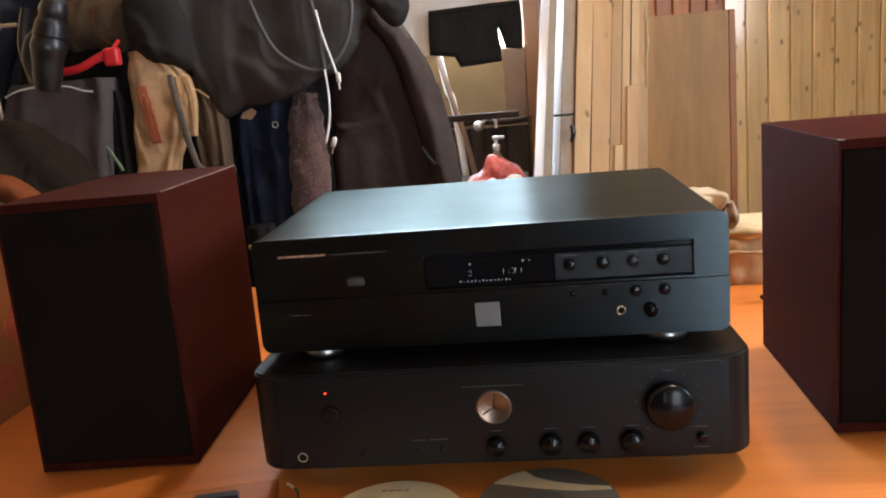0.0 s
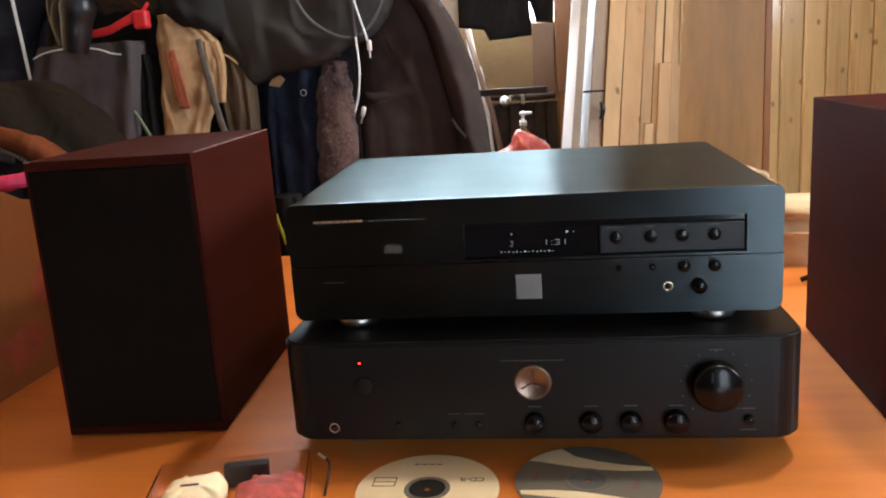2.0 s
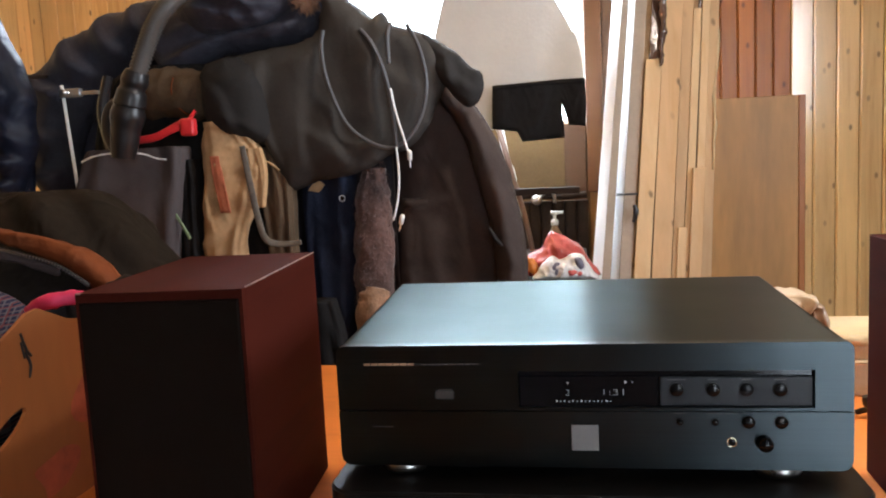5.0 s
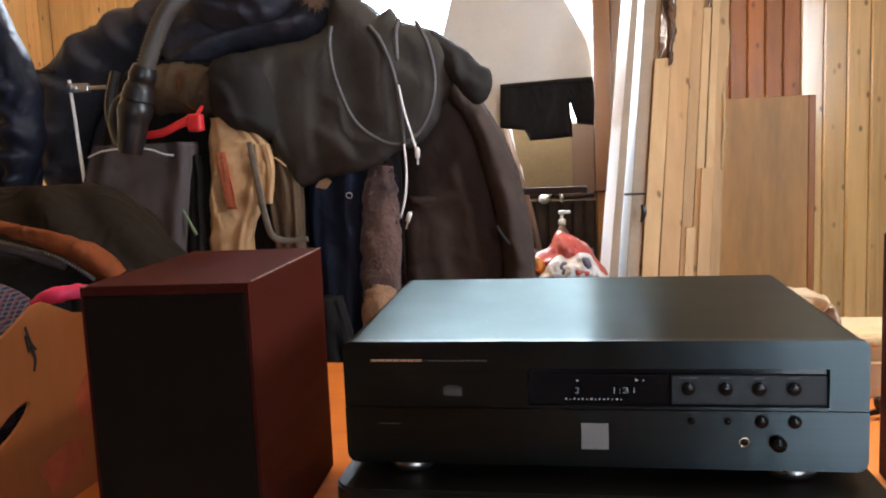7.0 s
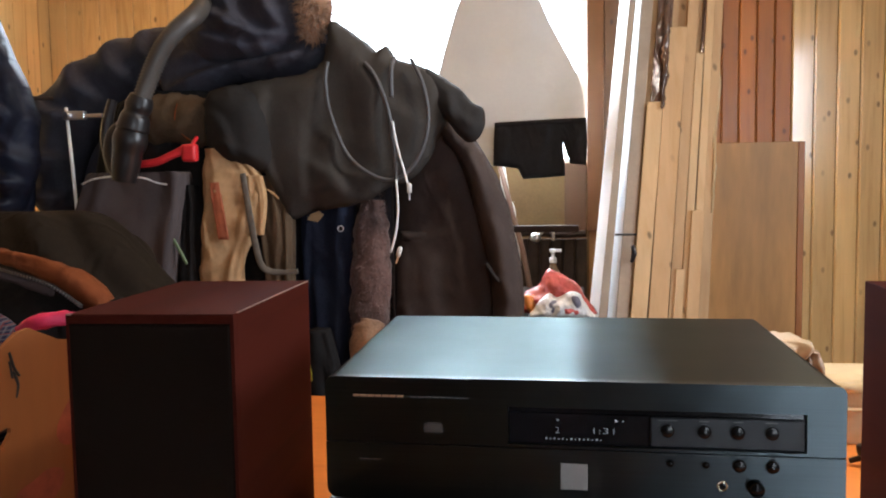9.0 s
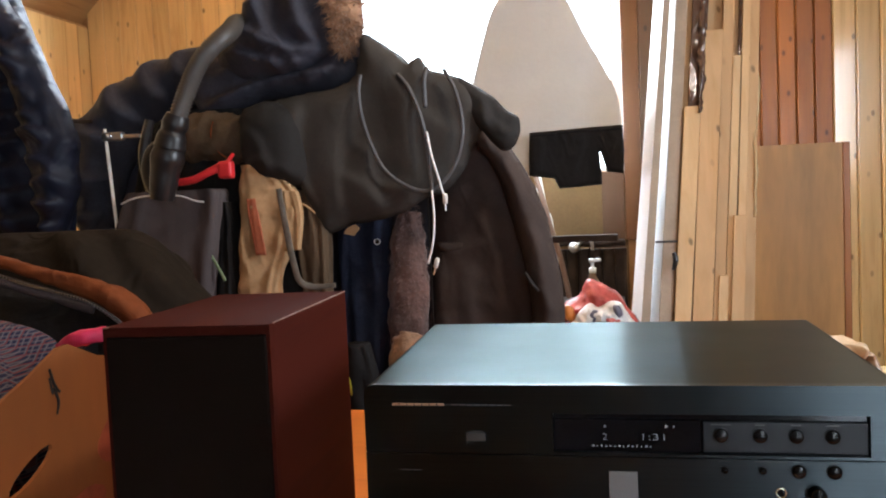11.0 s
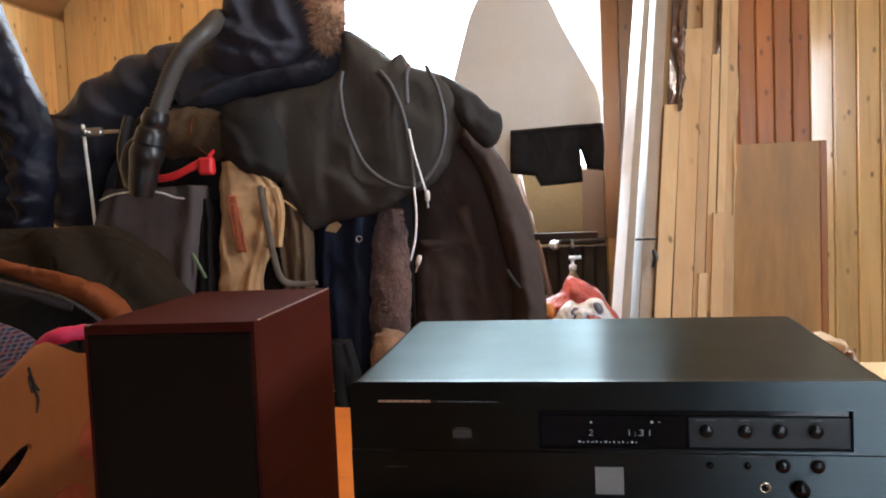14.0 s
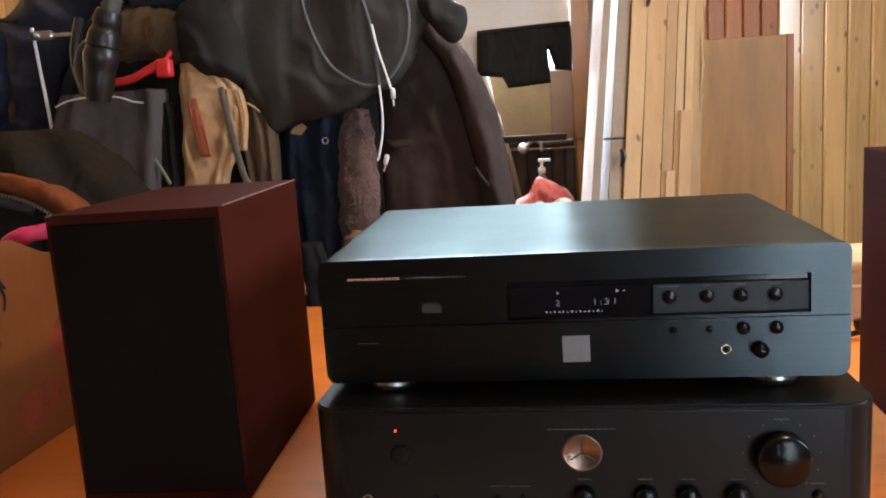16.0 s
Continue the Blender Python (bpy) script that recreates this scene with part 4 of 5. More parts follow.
# Darker copy of the coat's cotton: shade on the sleeve put into colour.
part("sleeve", garment([(-0.86, 1.394), (-0.868, 1.351), (-0.87, 1.302), (-0.862, 1.26), (-0.84, 1.234), (-0.802, 1.219), (-0.76, 1.209), (-0.718, 1.206), (-0.695, 1.219), (-0.690, 1.269), (-0.70, 1.323), (-0.715, 1.38), (-0.765, 1.41), (-0.816, 1.415)], 1.155, 0.060, 0.08,
     [(-0.75, 1.39, -0.72, 1.24, 0.06, 0.010), (-0.85, 1.36, -0.76, 1.24, 0.04, 0.012), (-0.84, 1.27, -0.72, 1.25, 0.03, 0.008)], 0.004, 31.0, grain=9.0), surface("darker_olive_cotton", (0.026, 0.024, 0.023), 0.85, var=0.2, scale=5, bump=0.25, bscale=240, dist=0.002, spec=0.15, wrinkle=0.12), black, smooth=True)
part("shoulder", garment([(-0.34, 1.44), (-0.30, 1.42), (-0.28, 1.405), (-0.254, 1.387), (-0.227, 1.357), (-0.205, 1.343), (-0.203, 1.307), (-0.217, 1.277), (-0.241, 1.268), (-0.263, 1.285), (-0.288, 1.315), (-0.32, 1.345), (-0.345, 1.39)], 1.180, 0.026, 0.022,
     [(-0.31, 1.42, -0.22, 1.30, 0.03, 0.012), (-0.29, 1.36, -0.24, 1.28, 0.025, 0.010)], 0.005, 33.0, 0.007, grain=22.0), bpy.data.materials["darker_olive_cotton"], black, smooth=True)

brown = thing("brown_coat", (-0.28, 1.32, 0.4), "long dark brown winter coat hanging on the rack", "coat")
part("body", garment([(-0.43, 1.40), (-0.36, 1.43), (-0.29, 1.38), (-0.26, 1.31), (-0.231, 1.263), (-0.186, 1.18), (-0.156, 1.054), (-0.14, 0.913), (-0.138, 0.744), (-0.145, 0.40), (-0.474, 0.40), (-0.472, 0.745), (-0.460, 0.92), (-0.450, 1.064), (-0.44, 1.206)], 1.34, 0.075, 0.09,
     [(-0.43, 1.050, -0.29, 1.046, 0.02, 0.006), (-0.285, 1.20, -0.290, 0.95, 0.03, 0.008), (-0.41, 1.20, -0.30, 1.20, 0.03, 0.007), (-0.42, 1.02, -0.40, 0.70, 0.06, 0.012), (-0.34, 0.98, -0.32, 0.60, 0.05, 0.010)], 0.006, 41.0, 0.011, grain=15.0), BROWN, brown, smooth=True)
part("sleeve", garment([(-0.297, 1.336), (-0.262, 1.297), (-0.227, 1.265), (-0.199, 1.22), (-0.177, 1.173), (-0.157, 1.118), (-0.144, 1.057), (-0.13, 0.99), (-0.122, 0.909), (-0.121, 0.814), (-0.127, 0.705), (-0.191, 0.698), (-0.196, 0.815), (-0.202, 0.924), (-0.215, 1.019), (-0.236, 1.101), (-0.257, 1.183), (-0.284, 1.245), (-0.315, 1.291)], 1.265, 0.055, 0.045,
     [(-0.25, 1.26, -0.19, 1.15, 0.03, 0.010), (-0.20, 1.10, -0.15, 0.96, 0.03, 0.010), (-0.20, 0.95, -0.13, 0.90, 0.03, 0.008)], 0.004, 44.0), BROWN, brown, smooth=True)
part("cuff_loop", tube([(-0.205, 1.205, 0.985, 0.004), (-0.190, 1.200, 0.960, 0.005), (-0.176, 1.205, 0.942, 0.004)], 8, 12), BLACKPLASTIC, brown)
part("pocket_flap", garment([(-0.425, 1.060), (-0.30, 1.056), (-0.300, 1.030), (-0.420, 1.034)], 1.268, 0.006, 0.01, (), 0.001, 46.0, smooth=False), BROWN, brown, smooth=True)
part("zip", box(-0.4465, -0.4425, 1.268, 1.274, 0.75, 1.18), BLACKPLASTIC, brown)

shade = thing("dark_backpack", (-1.02, 1.24, 0.8), "black backpack hanging behind the bags", "backpack")
part("body", hang(rows_lr(1.25, 0.07, (0.78, -1.20, -0.72), (1.00, -1.22, -0.70), (1.25, -1.20, -0.74), (1.37, -1.15, -0.80), (1.41, -1.08, -0.88)), 0.010, 3.0, 60, 40, 0, 51.0), BLACKCLOTH, shade, smooth=True)
part("strap", tube([(-1.12, 1.17, 1.39, 0.012), (-1.13, 1.15, 1.30, 0.014), (-1.12, 1.16, 1.20, 0.012)], 10, 16), BLACKPLASTIC, shade)

bag = thing("grey_bag", (-1.06, 1.10, 0.9), "grey canvas bag with white piping", "bag")
part("body", hang(rows_lr(1.11, 0.035, (0.90, -1.185, -0.945), (0.98, -1.195, -0.935), (1.08, -1.195, -0.918), (1.16, -1.168, -0.905), (1.205, -1.148, -0.900), (1.212, -1.13, -0.915)), 0.006, 4.5, 60, 40, 0, 61.0), GREYBAG, bag, smooth=True)
part("piping", tube([(-1.146, 1.066, 1.186, 0.0022), (-1.11, 1.064, 1.198, 0.0022), (-1.05, 1.063, 1.203, 0.0022), (-0.99, 1.063, 1.198, 0.0022), (-0.955, 1.064, 1.186, 0.0022), (-0.932, 1.066, 1.182, 0.0022)], 8, 40), plain("white_piping", (0.75, 0.75, 0.73), 0.5), bag, "thin white piping")
part("carry_loop", tube([(-1.17, 1.07, 1.12, 0.004), (-1.205, 1.06, 1.10, 0.004), (-1.215, 1.06, 1.065, 0.004), (-1.185, 1.07, 1.06, 0.004)], 8, 24), STRAPGREY, bag)
part("side_pocket", hang(rows_lr(1.13, 0.03, (0.90, -0.945, -0.885), (1.0, -0.94, -0.885), (1.12, -0.925, -0.885), (1.18, -0.92, -0.89)), 0.006, 3, 40, 30, 0, 63.0), BLACKCLOTH, bag, smooth=True)
part("reflector", tube([(-0.935, 1.085, 1.06, 0.004), (-0.915, 1.085, 1.025, 0.004), (-0.900, 1.085, 0.995, 0.004)], 8, 10, flat=0.4), plain("reflector_green", (0.20, 0.28, 0.15), 0.4), bag, "pale green reflective strip")

roll = thing("rolled_blanket", (-0.9, 1.1, 1.27), "rolled khaki cloth with an orange seam", "blanket")
part("roll", tube([(-1.055, 1.225, 1.339, 0.053), (-1.039, 1.21, 1.341, 0.061), (-0.976, 1.20, 1.341, 0.063), (-0.903, 1.20, 1.336, 0.063), (-0.84, 1.21, 1.333, 0.055)], 30, 40, 0.010, 0, 71.0, up=(0, 0, 1)), KHAKI, roll, smooth=True)
part("seam", tube([(-0.939, 1.147, 1.375, 0.002), (-0.941, 1.136, 1.339, 0.002), (-0.926, 1.140, 1.302, 0.002), (-0.90, 1.150, 1.281, 0.003)], 8, 20), ORANGE, roll)

strap = thing("red_strap", (-0.93, 1.03, 1.2), "bright red plastic handle strap", "strap")
part("strap", tube([(-1.02, 1.04, 1.228, 0.008), (-0.97, 1.03, 1.229, 0.0085), (-0.93, 1.025, 1.234, 0.009), (-0.895, 1.025, 1.248, 0.009), (-0.87, 1.03, 1.258, 0.011)], 12, 30, flat=0.45), RED, strap, smooth=True)
part("toggle", box(-0.872, -0.838, 1.02, 1.045, 1.232, 1.272, 0.008, 3), RED, strap, smooth=True)
part("tie", tube([(-0.86, 1.04, 1.262, 0.005), (-0.87, 1.10, 1.29, 0.005)], 8, 8), RED, strap)

beige = thing("beige_bag", (-0.81, 1.12, 0.8), "beige canvas bag with a red stripe", "bag")
part("body", hang(rows_lr(1.13, 0.030, (0.80, -0.885, -0.785), (0.97, -0.884, -0.782), (1.06, -0.878, -0.752), (1.14, -0.872, -0.730), (1.20, -0.868, -0.728), (1.25, -0.862, -0.775), (1.265, -0.86, -0.80)), 0.005, 3.2, 60, 50, 0, 81.0, 4, 9, 0, 0.008), BEIGE, beige, smooth=True)
part("stripe", hang(rows_lr(1.094, 0.004, (1.052, -0.822, -0.797), (1.10, -0.828, -0.804), (1.15, -0.835, -0.812), (1.185, -0.838, -0.816)), 0.002, 5, 20, 16), surface("faded_red", (0.36, 0.095, 0.04), 0.8, var=0.3, scale=40, bump=0.2), beige, "faded red stripe", True)
part("flap", hang(rows_lr(1.12, 0.012, (1.06, -0.762, -0.722), (1.14, -0.762, -0.712), (1.20, -0.762, -0.722)), 0.004, 3, 40, 20, 0, 84.0), BEIGE, beige, smooth=True)

sack = thing("khaki_bag", (-0.68, 1.17, 0.8), "khaki bag edged with grey webbing", "bag")
part("body", hang(rows_lr(1.18, 0.03, (0.80, -0.73, -0.672), (0.97, -0.735, -0.672), (1.10, -0.745, -0.668), (1.20, -0.75, -0.678)), 0.008, 3, 50, 30, 0, 91.0), KHAKI, sack, smooth=True)
part("webbing", tube([(-0.760, 1.100, 1.205, 0.007), (-0.748, 1.100, 1.12, 0.008), (-0.735, 1.105, 1.03, 0.008), (-0.722, 1.11, 0.985, 0.008), (-0.690, 1.12, 0.972, 0.007), (-0.64, 1.12, 0.975, 0.006)], 12, 40, flat=0.25), surface("webbing_grey", (0.15, 0.13, 0.105), 0.85, var=0.3, scale=40, bump=0.3), sack, smooth=True)
part("lace", tube([(-0.745, 1.13, 1.175, 0.0025), (-0.71, 1.128, 1.165, 0.0025), (-0.685, 1.13, 1.145, 0.0025)], 8, 14), BEIGE, sack)

jeans = thing("navy_trousers", (-0.61, 1.29, 0.5), "dark navy trousers with a metal snap", "trousers")
part("leg_cloth", hang(rows_lr(1.285, 0.035, (0.45, -0.665, -0.565), (0.73, -0.672, -0.560), (0.90, -0.678, -0.548), (1.05, -0.678, -0.545), (1.11, -0.672, -0.545), (1.15, -0.66, -0.55)), 0.009, 3, 50, 40, 0, 95.0), DENIM, jeans, smooth=True)
part("snap", lathe([(0, 0), (0.0075, 0), (0.0075, 0.002), (0.005, 0.003), (0.0045, 0.002), (0, 0.002)], facing(-0.570, 1.246, 1.067), 20), IRON, jeans, "small round dark metal snap", True)
ring("snap_rim", -0.570, 1.244, 1.067, 0.0062, 0.0080, 0.0030, WHITEPAINT, jeans, "pale metal rim")
part("label_tag", plate([(-0.655, 1.090), (-0.628, 1.084), (-0.612, 1.102), (-0.624, 1.112), (-0.645, 1.104)], [], lambda u, v, w: (u, 1.240 + w, v), 0.003), BEIGE, jeans, "cream waist label")

FURCOAT = [(-0.492, 1.27, 1.135, 0.028), (-0.495, 1.26, 1.06, 0.043), (-0.498, 1.26, 0.97, 0.049), (-0.502, 1.26, 0.87, 0.049), (-0.508, 1.26, 0.79, 0.045), (-0.51, 1.26, 0.70, 0.04)]
stole = thing("fur_stole", (-0.5, 1.26, 0.7), "plum-brown fur stole hanging down", "fur stole")
sb = part("stole", tube(FURCOAT, 26, 60, 0.010, 0, 101.0, flat=0.8), FURGREY, stole, smooth=True)
tagged(part("fur_hair", tufts(FURCOAT, 4200, 0.014, 8, lean=(0, 0, -1.2)), FURGREY, sb), kind="stuff")
part("tip", tube([(-0.495, 1.245, 0.84, 0.030), (-0.50, 1.235, 0.80, 0.046), (-0.505, 1.235, 0.73, 0.044), (-0.515, 1.24, 0.66, 0.03)], 20, 24, 0.010, 0, 104.0), FUR, stole, "lighter brown tip", True)

vest = thing("hi_vis_vest", (-0.62, 1.0, 0.3), "dark vest with yellow edging behind the loudspeaker", "vest")
part("cloth", hang(rows_lr(1.10, 0.03, (0.0, -0.66, -0.50), (0.40, -0.66, -0.50), (0.62, -0.65, -0.52), (0.76, -0.64, -0.54), (0.84, -0.62, -0.56)), 0.008, 3, 40, 30, 0, 107.0), BLACKCLOTH, vest, smooth=True)
part("edging", tube([(-0.585, 1.065, 0.70, 0.005), (-0.60, 1.065, 0.76, 0.006), (-0.612, 1.068, 0.80, 0.004)], 10, 16, flat=0.4), plain("yellow_edging", (0.50, 0.48, 0.04), 0.6), vest, "yellow edging", True)

hose = thing("vacuum_hose", (-0.95, 1.0, 1.2), "grey corrugated vacuum cleaner hose with black handle", "vacuum hose")
part("hose", tube([(-0.94, 1.36, 1.60, 0.019), (-0.90, 1.26, 1.62, 0.0195), (-0.855, 1.13, 1.598, 0.020), (-0.838, 1.045, 1.558, 0.020), (-0.865, 1.01, 1.520, 0.020), (-0.895, 1.0, 1.480, 0.020), (-0.925, 1.0, 1.425, 0.020), (-0.952, 1.0, 1.365, 0.020)], 22, 120, ribs=1, rib=0.0024), HOSE, hose, smooth=True)
part("collar", tube([(-0.948, 1.0, 1.378, 0.025), (-0.956, 1.0, 1.358, 0.030), (-0.962, 1.0, 1.343, 0.027), (-0.966, 1.0, 1.332, 0.032), (-0.974, 1.0, 1.305, 0.036)], 26, 24), BLACKPLASTIC, hose, smooth=True)
part("handle", tube([(-0.972, 1.0, 1.316, 0.028), (-0.980, 1.0, 1.285, 0.038), (-0.988, 1.0, 1.255, 0.033), (-0.994, 1.0, 1.225, 0.031), (-0.998, 1.0, 1.205, 0.028), (-1.001, 1.0, 1.190, 0.025)], 26, 40), BLACKPLASTIC, hose, smooth=True)
part("grip", tube([(-0.985, 1.01, 1.318, 0.014), (-1.02, 1.02, 1.30, 0.022), (-1.035, 1.02, 1.26, 0.022), (-1.02, 1.01, 1.215, 0.018), (-0.995, 1.0, 1.205, 0.012)], 18, 30), BLACKPLASTIC, hose, smooth=True)

leads = thing("grey_cables", (-0.42, 1.12, 1.0), "coiled grey audio cables with white plugs", "cable")
part("loop", tube([(-0.555, 1.12, 1.455, 0.0046), (-0.560, 1.115, 1.41, 0.0046), (-0.548, 1.11, 1.335, 0.0046), (-0.508, 1.11, 1.240, 0.0046), (-0.440, 1.11, 1.190, 0.0046), (-0.385, 1.11, 1.192, 0.0046), (-0.340, 1.11, 1.245, 0.0046), (-0.322, 1.11, 1.32, 0.0046), (-0.335, 1.115, 1.40, 0.0046), (-0.362, 1.12, 1.455, 0.0046)], 12, 80), CABLE, leads, smooth=True)
part("lead", tube([(-0.468, 1.12, 1.450, 0.0046), (-0.440, 1.108, 1.415, 0.0046), (-0.415, 1.105, 1.350, 0.0046), (-0.402, 1.105, 1.27, 0.0046), (-0.396, 1.105, 1.18, 0.0046)], 12, 40), CABLE, leads, smooth=True)
part("lead", tube([(-0.400, 1.125, 1.46, 0.0055), (-0.405, 1.11, 1.43, 0.0055), (-0.404, 1.105, 1.37, 0.0050)], 12, 20), CABLE, leads, smooth=True)
part("white_lead", tube([(-0.402, 1.10, 1.315, 0.0026), (-0.392, 1.098, 1.26, 0.0026), (-0.376, 1.098, 1.20, 0.0026), (-0.367, 1.098, 1.165, 0.0026)], 10, 24), WHITEP, leads, smooth=True)
part("white_lead", tube([(-0.396, 1.10, 1.185, 0.0026), (-0.393, 1.098, 1.12, 0.0026), (-0.399, 1.098, 1.065, 0.0026), (-0.412, 1.10, 1.02, 0.0026)], 10, 24), WHITEP, leads, smooth=True)
for x, z, t in ((-0.366, 1.165, 0), (-0.396, 1.022, 18)):
    plug = part("plug", lathe([(0, 0), (0.0055, 0.001), (0.006, 0.018), (0.004, 0.024), (0, 0.024)], pose(x, 1.098, z - 0.012, 0, t, 0), 14), WHITEPAINT, leads, smooth=True)
    part("pin", lathe([(0, 0), (0.0022, 0), (0.0022, 0.016), (0, 0.016)], pose(x - 0.004 * (t > 0), 1.098, z - 0.027, 0, t, 0), 10), CHROME, plug)

# ---- the box and the clothes on the table ----
BX = -0.648
carton = thing("cardboard_box", (-0.85, 0.22, ZT), "open cardboard carton with hand holes and red print", "box")
hole = [(0.088 + 0.036 * math.cos(a) + 0.010 * math.sin(a), 0.879 + 0.016 * math.sin(a) + 0.012 * math.cos(a)) for a in (2 * math.pi * i / 14 for i in range(14))]
part("side_panel", plate([(-0.06, ZT), (0.46, ZT), (0.46, 0.965), (0.30, 0.968), (0.22, 0.984), (0.165, 1.008), (0.145, 1.006), (0.10, 0.985), (0.03, 0.958), (-0.06, 0.935)], [hole], lambda u, v, w: (BX - w, u, v), 0.005), CARD, carton)
part("side_panel", box(-1.055, -1.050, -0.06, 0.46, ZT, 0.96), CARD, carton)
part("front_panel", box(-1.050, -0.653, -0.06, -0.055, ZT, 0.94), CARD, carton)
part("back_panel", box(-1.050, -0.653, 0.455, 0.46, ZT, 0.96), CARD, carton)
part("bottom_panel", box(-1.050, -0.653, -0.055, 0.455, ZT, ZT + 0.005), CARD, carton)
part("flap", plate([(0.17, 0.0), (0.44, 0.0), (0.42, 0.10), (0.19, 0.11)], [], lambda u, v, w: (BX - 0.006 - v * 0.85, u, 0.965 - v * 0.25 - w), 0.004), CARD, carton)
blot = lambda cy, cz, r, sq: [(cy + r * (1 + 0.3 * math.sin(3 * a + cy * 40)) * math.cos(a), cz + sq * r * (1 + 0.25 * math.sin(2 * a + 1)) * math.sin(a)) for a in (2 * math.pi * i / 24 for i in range(24))]
part("red_print", plate(blot(0.250, 0.875, 0.034, 1.1), [], lambda u, v, w: (BX + 0.0006 - w, u, v), 0.0005), REDINK, carton, "red printed blot")
part("red_print", plate(blot(0.170, 0.800, 0.040, 0.75), [], lambda u, v, w: (BX + 0.0006 - w, u, v), 0.0005), REDINK, carton, "red printed blot")
part("pen_mark", join(tube([(BX + 0.001, 0.128, 0.985, 0.0016), (BX + 0.001, 0.135, 0.965, 0.0018), (BX + 0.001, 0.143, 0.955, 0.0016)], 6, 10), tube([(BX + 0.001, 0.133, 0.962, 0.0015), (BX + 0.001, 0.140, 0.945, 0.0018), (BX + 0.001, 0.136, 0.930, 0.0012)], 6, 10),
                      tube([(BX + 0.001, 0.127, 0.975, 0.0014), (BX + 0.001, 0.131, 0.955, 0.0014)], 6, 6)), BLACKINK, carton)

pile = thing("winter_jacket", (-1.0, 0.6, ZT), "dark jacket with orange lining and open zip lying folded", "jacket")
part("body", hang([(-1.02, 0.62, 0.752, 0.36, 0.15), (-1.02, 0.62, 0.85, 0.37, 0.16), (-1.02, 0.62, 0.95, 0.35, 0.16), (-1.04, 0.62, 1.03, 0.31, 0.15), (-1.06, 0.63, 1.09, 0.27, 0.12), (-1.08, 0.64, 1.125, 0.24, 0.08), (-1.08, 0.64, 1.135, 0.20, 0.05)], 0.014, 2.6, 84, 50, 0, 111.0), DARKBROWN, pile, smooth=True)
part("front", hang([(-1.06, 0.52, 0.752, 0.30, 0.10), (-1.06, 0.50, 0.88, 0.32, 0.10), (-1.05, 0.50, 0.97, 0.30, 0.09), (-1.08, 0.52, 1.03, 0.24, 0.07), (-1.12, 0.54, 1.06, 0.16, 0.04)], 0.012, 2.6, 72, 40, 0, 114.0), BLACKCLOTH, pile, smooth=True)
BAND = [(-1.30, 0.46, 1.10), (-1.15, 0.45, 1.112), (-1.05, 0.445, 1.108), (-0.985, 0.44, 1.096), (-0.915, 0.44, 1.075), (-0.865, 0.44, 1.062), (-0.80, 0.44, 1.042), (-0.755, 0.45, 1.008), (-0.725, 0.46, 0.965)]
part("lining", tube([(x, y + 0.015, z, r) for (x, y, z), r in zip(BAND, (0.008, 0.008, 0.008, 0.010, 0.012, 0.014, 0.019, 0.023, 0.020))], 16, 70, 0.006, 0, 117.0), ORANGE, pile, "orange quilted lining", True)
part("facing", tube([(x, y - 0.004, z - 0.026, 0.008) for x, y, z in BAND[:7]], 12, 50, 0.003, 0, 118.0), GREYBAG, pile, smooth=True)
zipline = spline([(x, y - 0.010, z - 0.016) for x, y, z in BAND[:8]], 90)
zp = part("zip", tube([(x, y, z, 0.003) for x, y, z in zipline[::6]], 8, 60), BLACKPLASTIC, pile)
part("zip_teeth", join(*[box(x - 0.0012, x + 0.0012, y - 0.0045, y - 0.001, z - 0.002, z + 0.002) for x, y, z in zipline]), SILVER, zp)
part("fold", hang([(-0.98, 0.70, 0.95, 0.19, 0.06), (-0.98, 0.70, 1.03, 0.20, 0.07), (-0.99, 0.70, 1.075, 0.18, 0.06), (-1.0, 0.70, 1.10, 0.14, 0.03)], 0.010, 2.8, 50, 30, 0, 121.0), DARKBROWN, pile, smooth=True)

shirt = thing("plaid_shirt", (-0.83, 0.2, 0.76), "blue and red plaid flannel shirt stuffed in the box", "shirt")
part("shirt", hang([(-0.90, 0.26, 0.762, 0.15, 0.15), (-0.90, 0.26, 0.85, 0.155, 0.16), (-0.90, 0.26, 0.92, 0.140, 0.15), (-0.91, 0.26, 0.975, 0.120, 0.12), (-0.92, 0.25, 1.005, 0.09, 0.09), (-0.93, 0.25, 1.018, 0.05, 0.05)], 0.026, 2.4, 84, 40, 0, 131.0, 9, 14), PLAID, shirt, smooth=True)
part("sleeve", tube([(-0.96, 0.16, 0.99, 0.035), (-0.90, 0.14, 0.985, 0.04), (-0.84, 0.13, 0.965, 0.035), (-0.80, 0.13, 0.93, 0.03)], 22, 40, 0.014, 0, 134.0), PLAID, shirt, smooth=True)
cord = thing("pink_strap", (-0.66, 0.27, 0.96), "bright pink strap lying over the box edge", "strap")
part("strap", tube([(-0.73, 0.26, 0.985, 0.010), (-0.70, 0.25, 0.999, 0.010), (-0.67, 0.26, 1.003, 0.010), (-0.645, 0.27, 1.000, 0.009), (-0.622, 0.28, 1.001, 0.011), (-0.60, 0.30, 0.985, 0.008)], 14, 40, 0.003, flat=0.5), PINK, cord, smooth=True)
part("dark_end", tube([(-0.65, 0.30, 0.985, 0.02), (-0.61, 0.31, 0.995, 0.028), (-0.57, 0.33, 0.975, 0.025)], 16, 20, 0.006), BLACKCLOTH, cord, smooth=True)


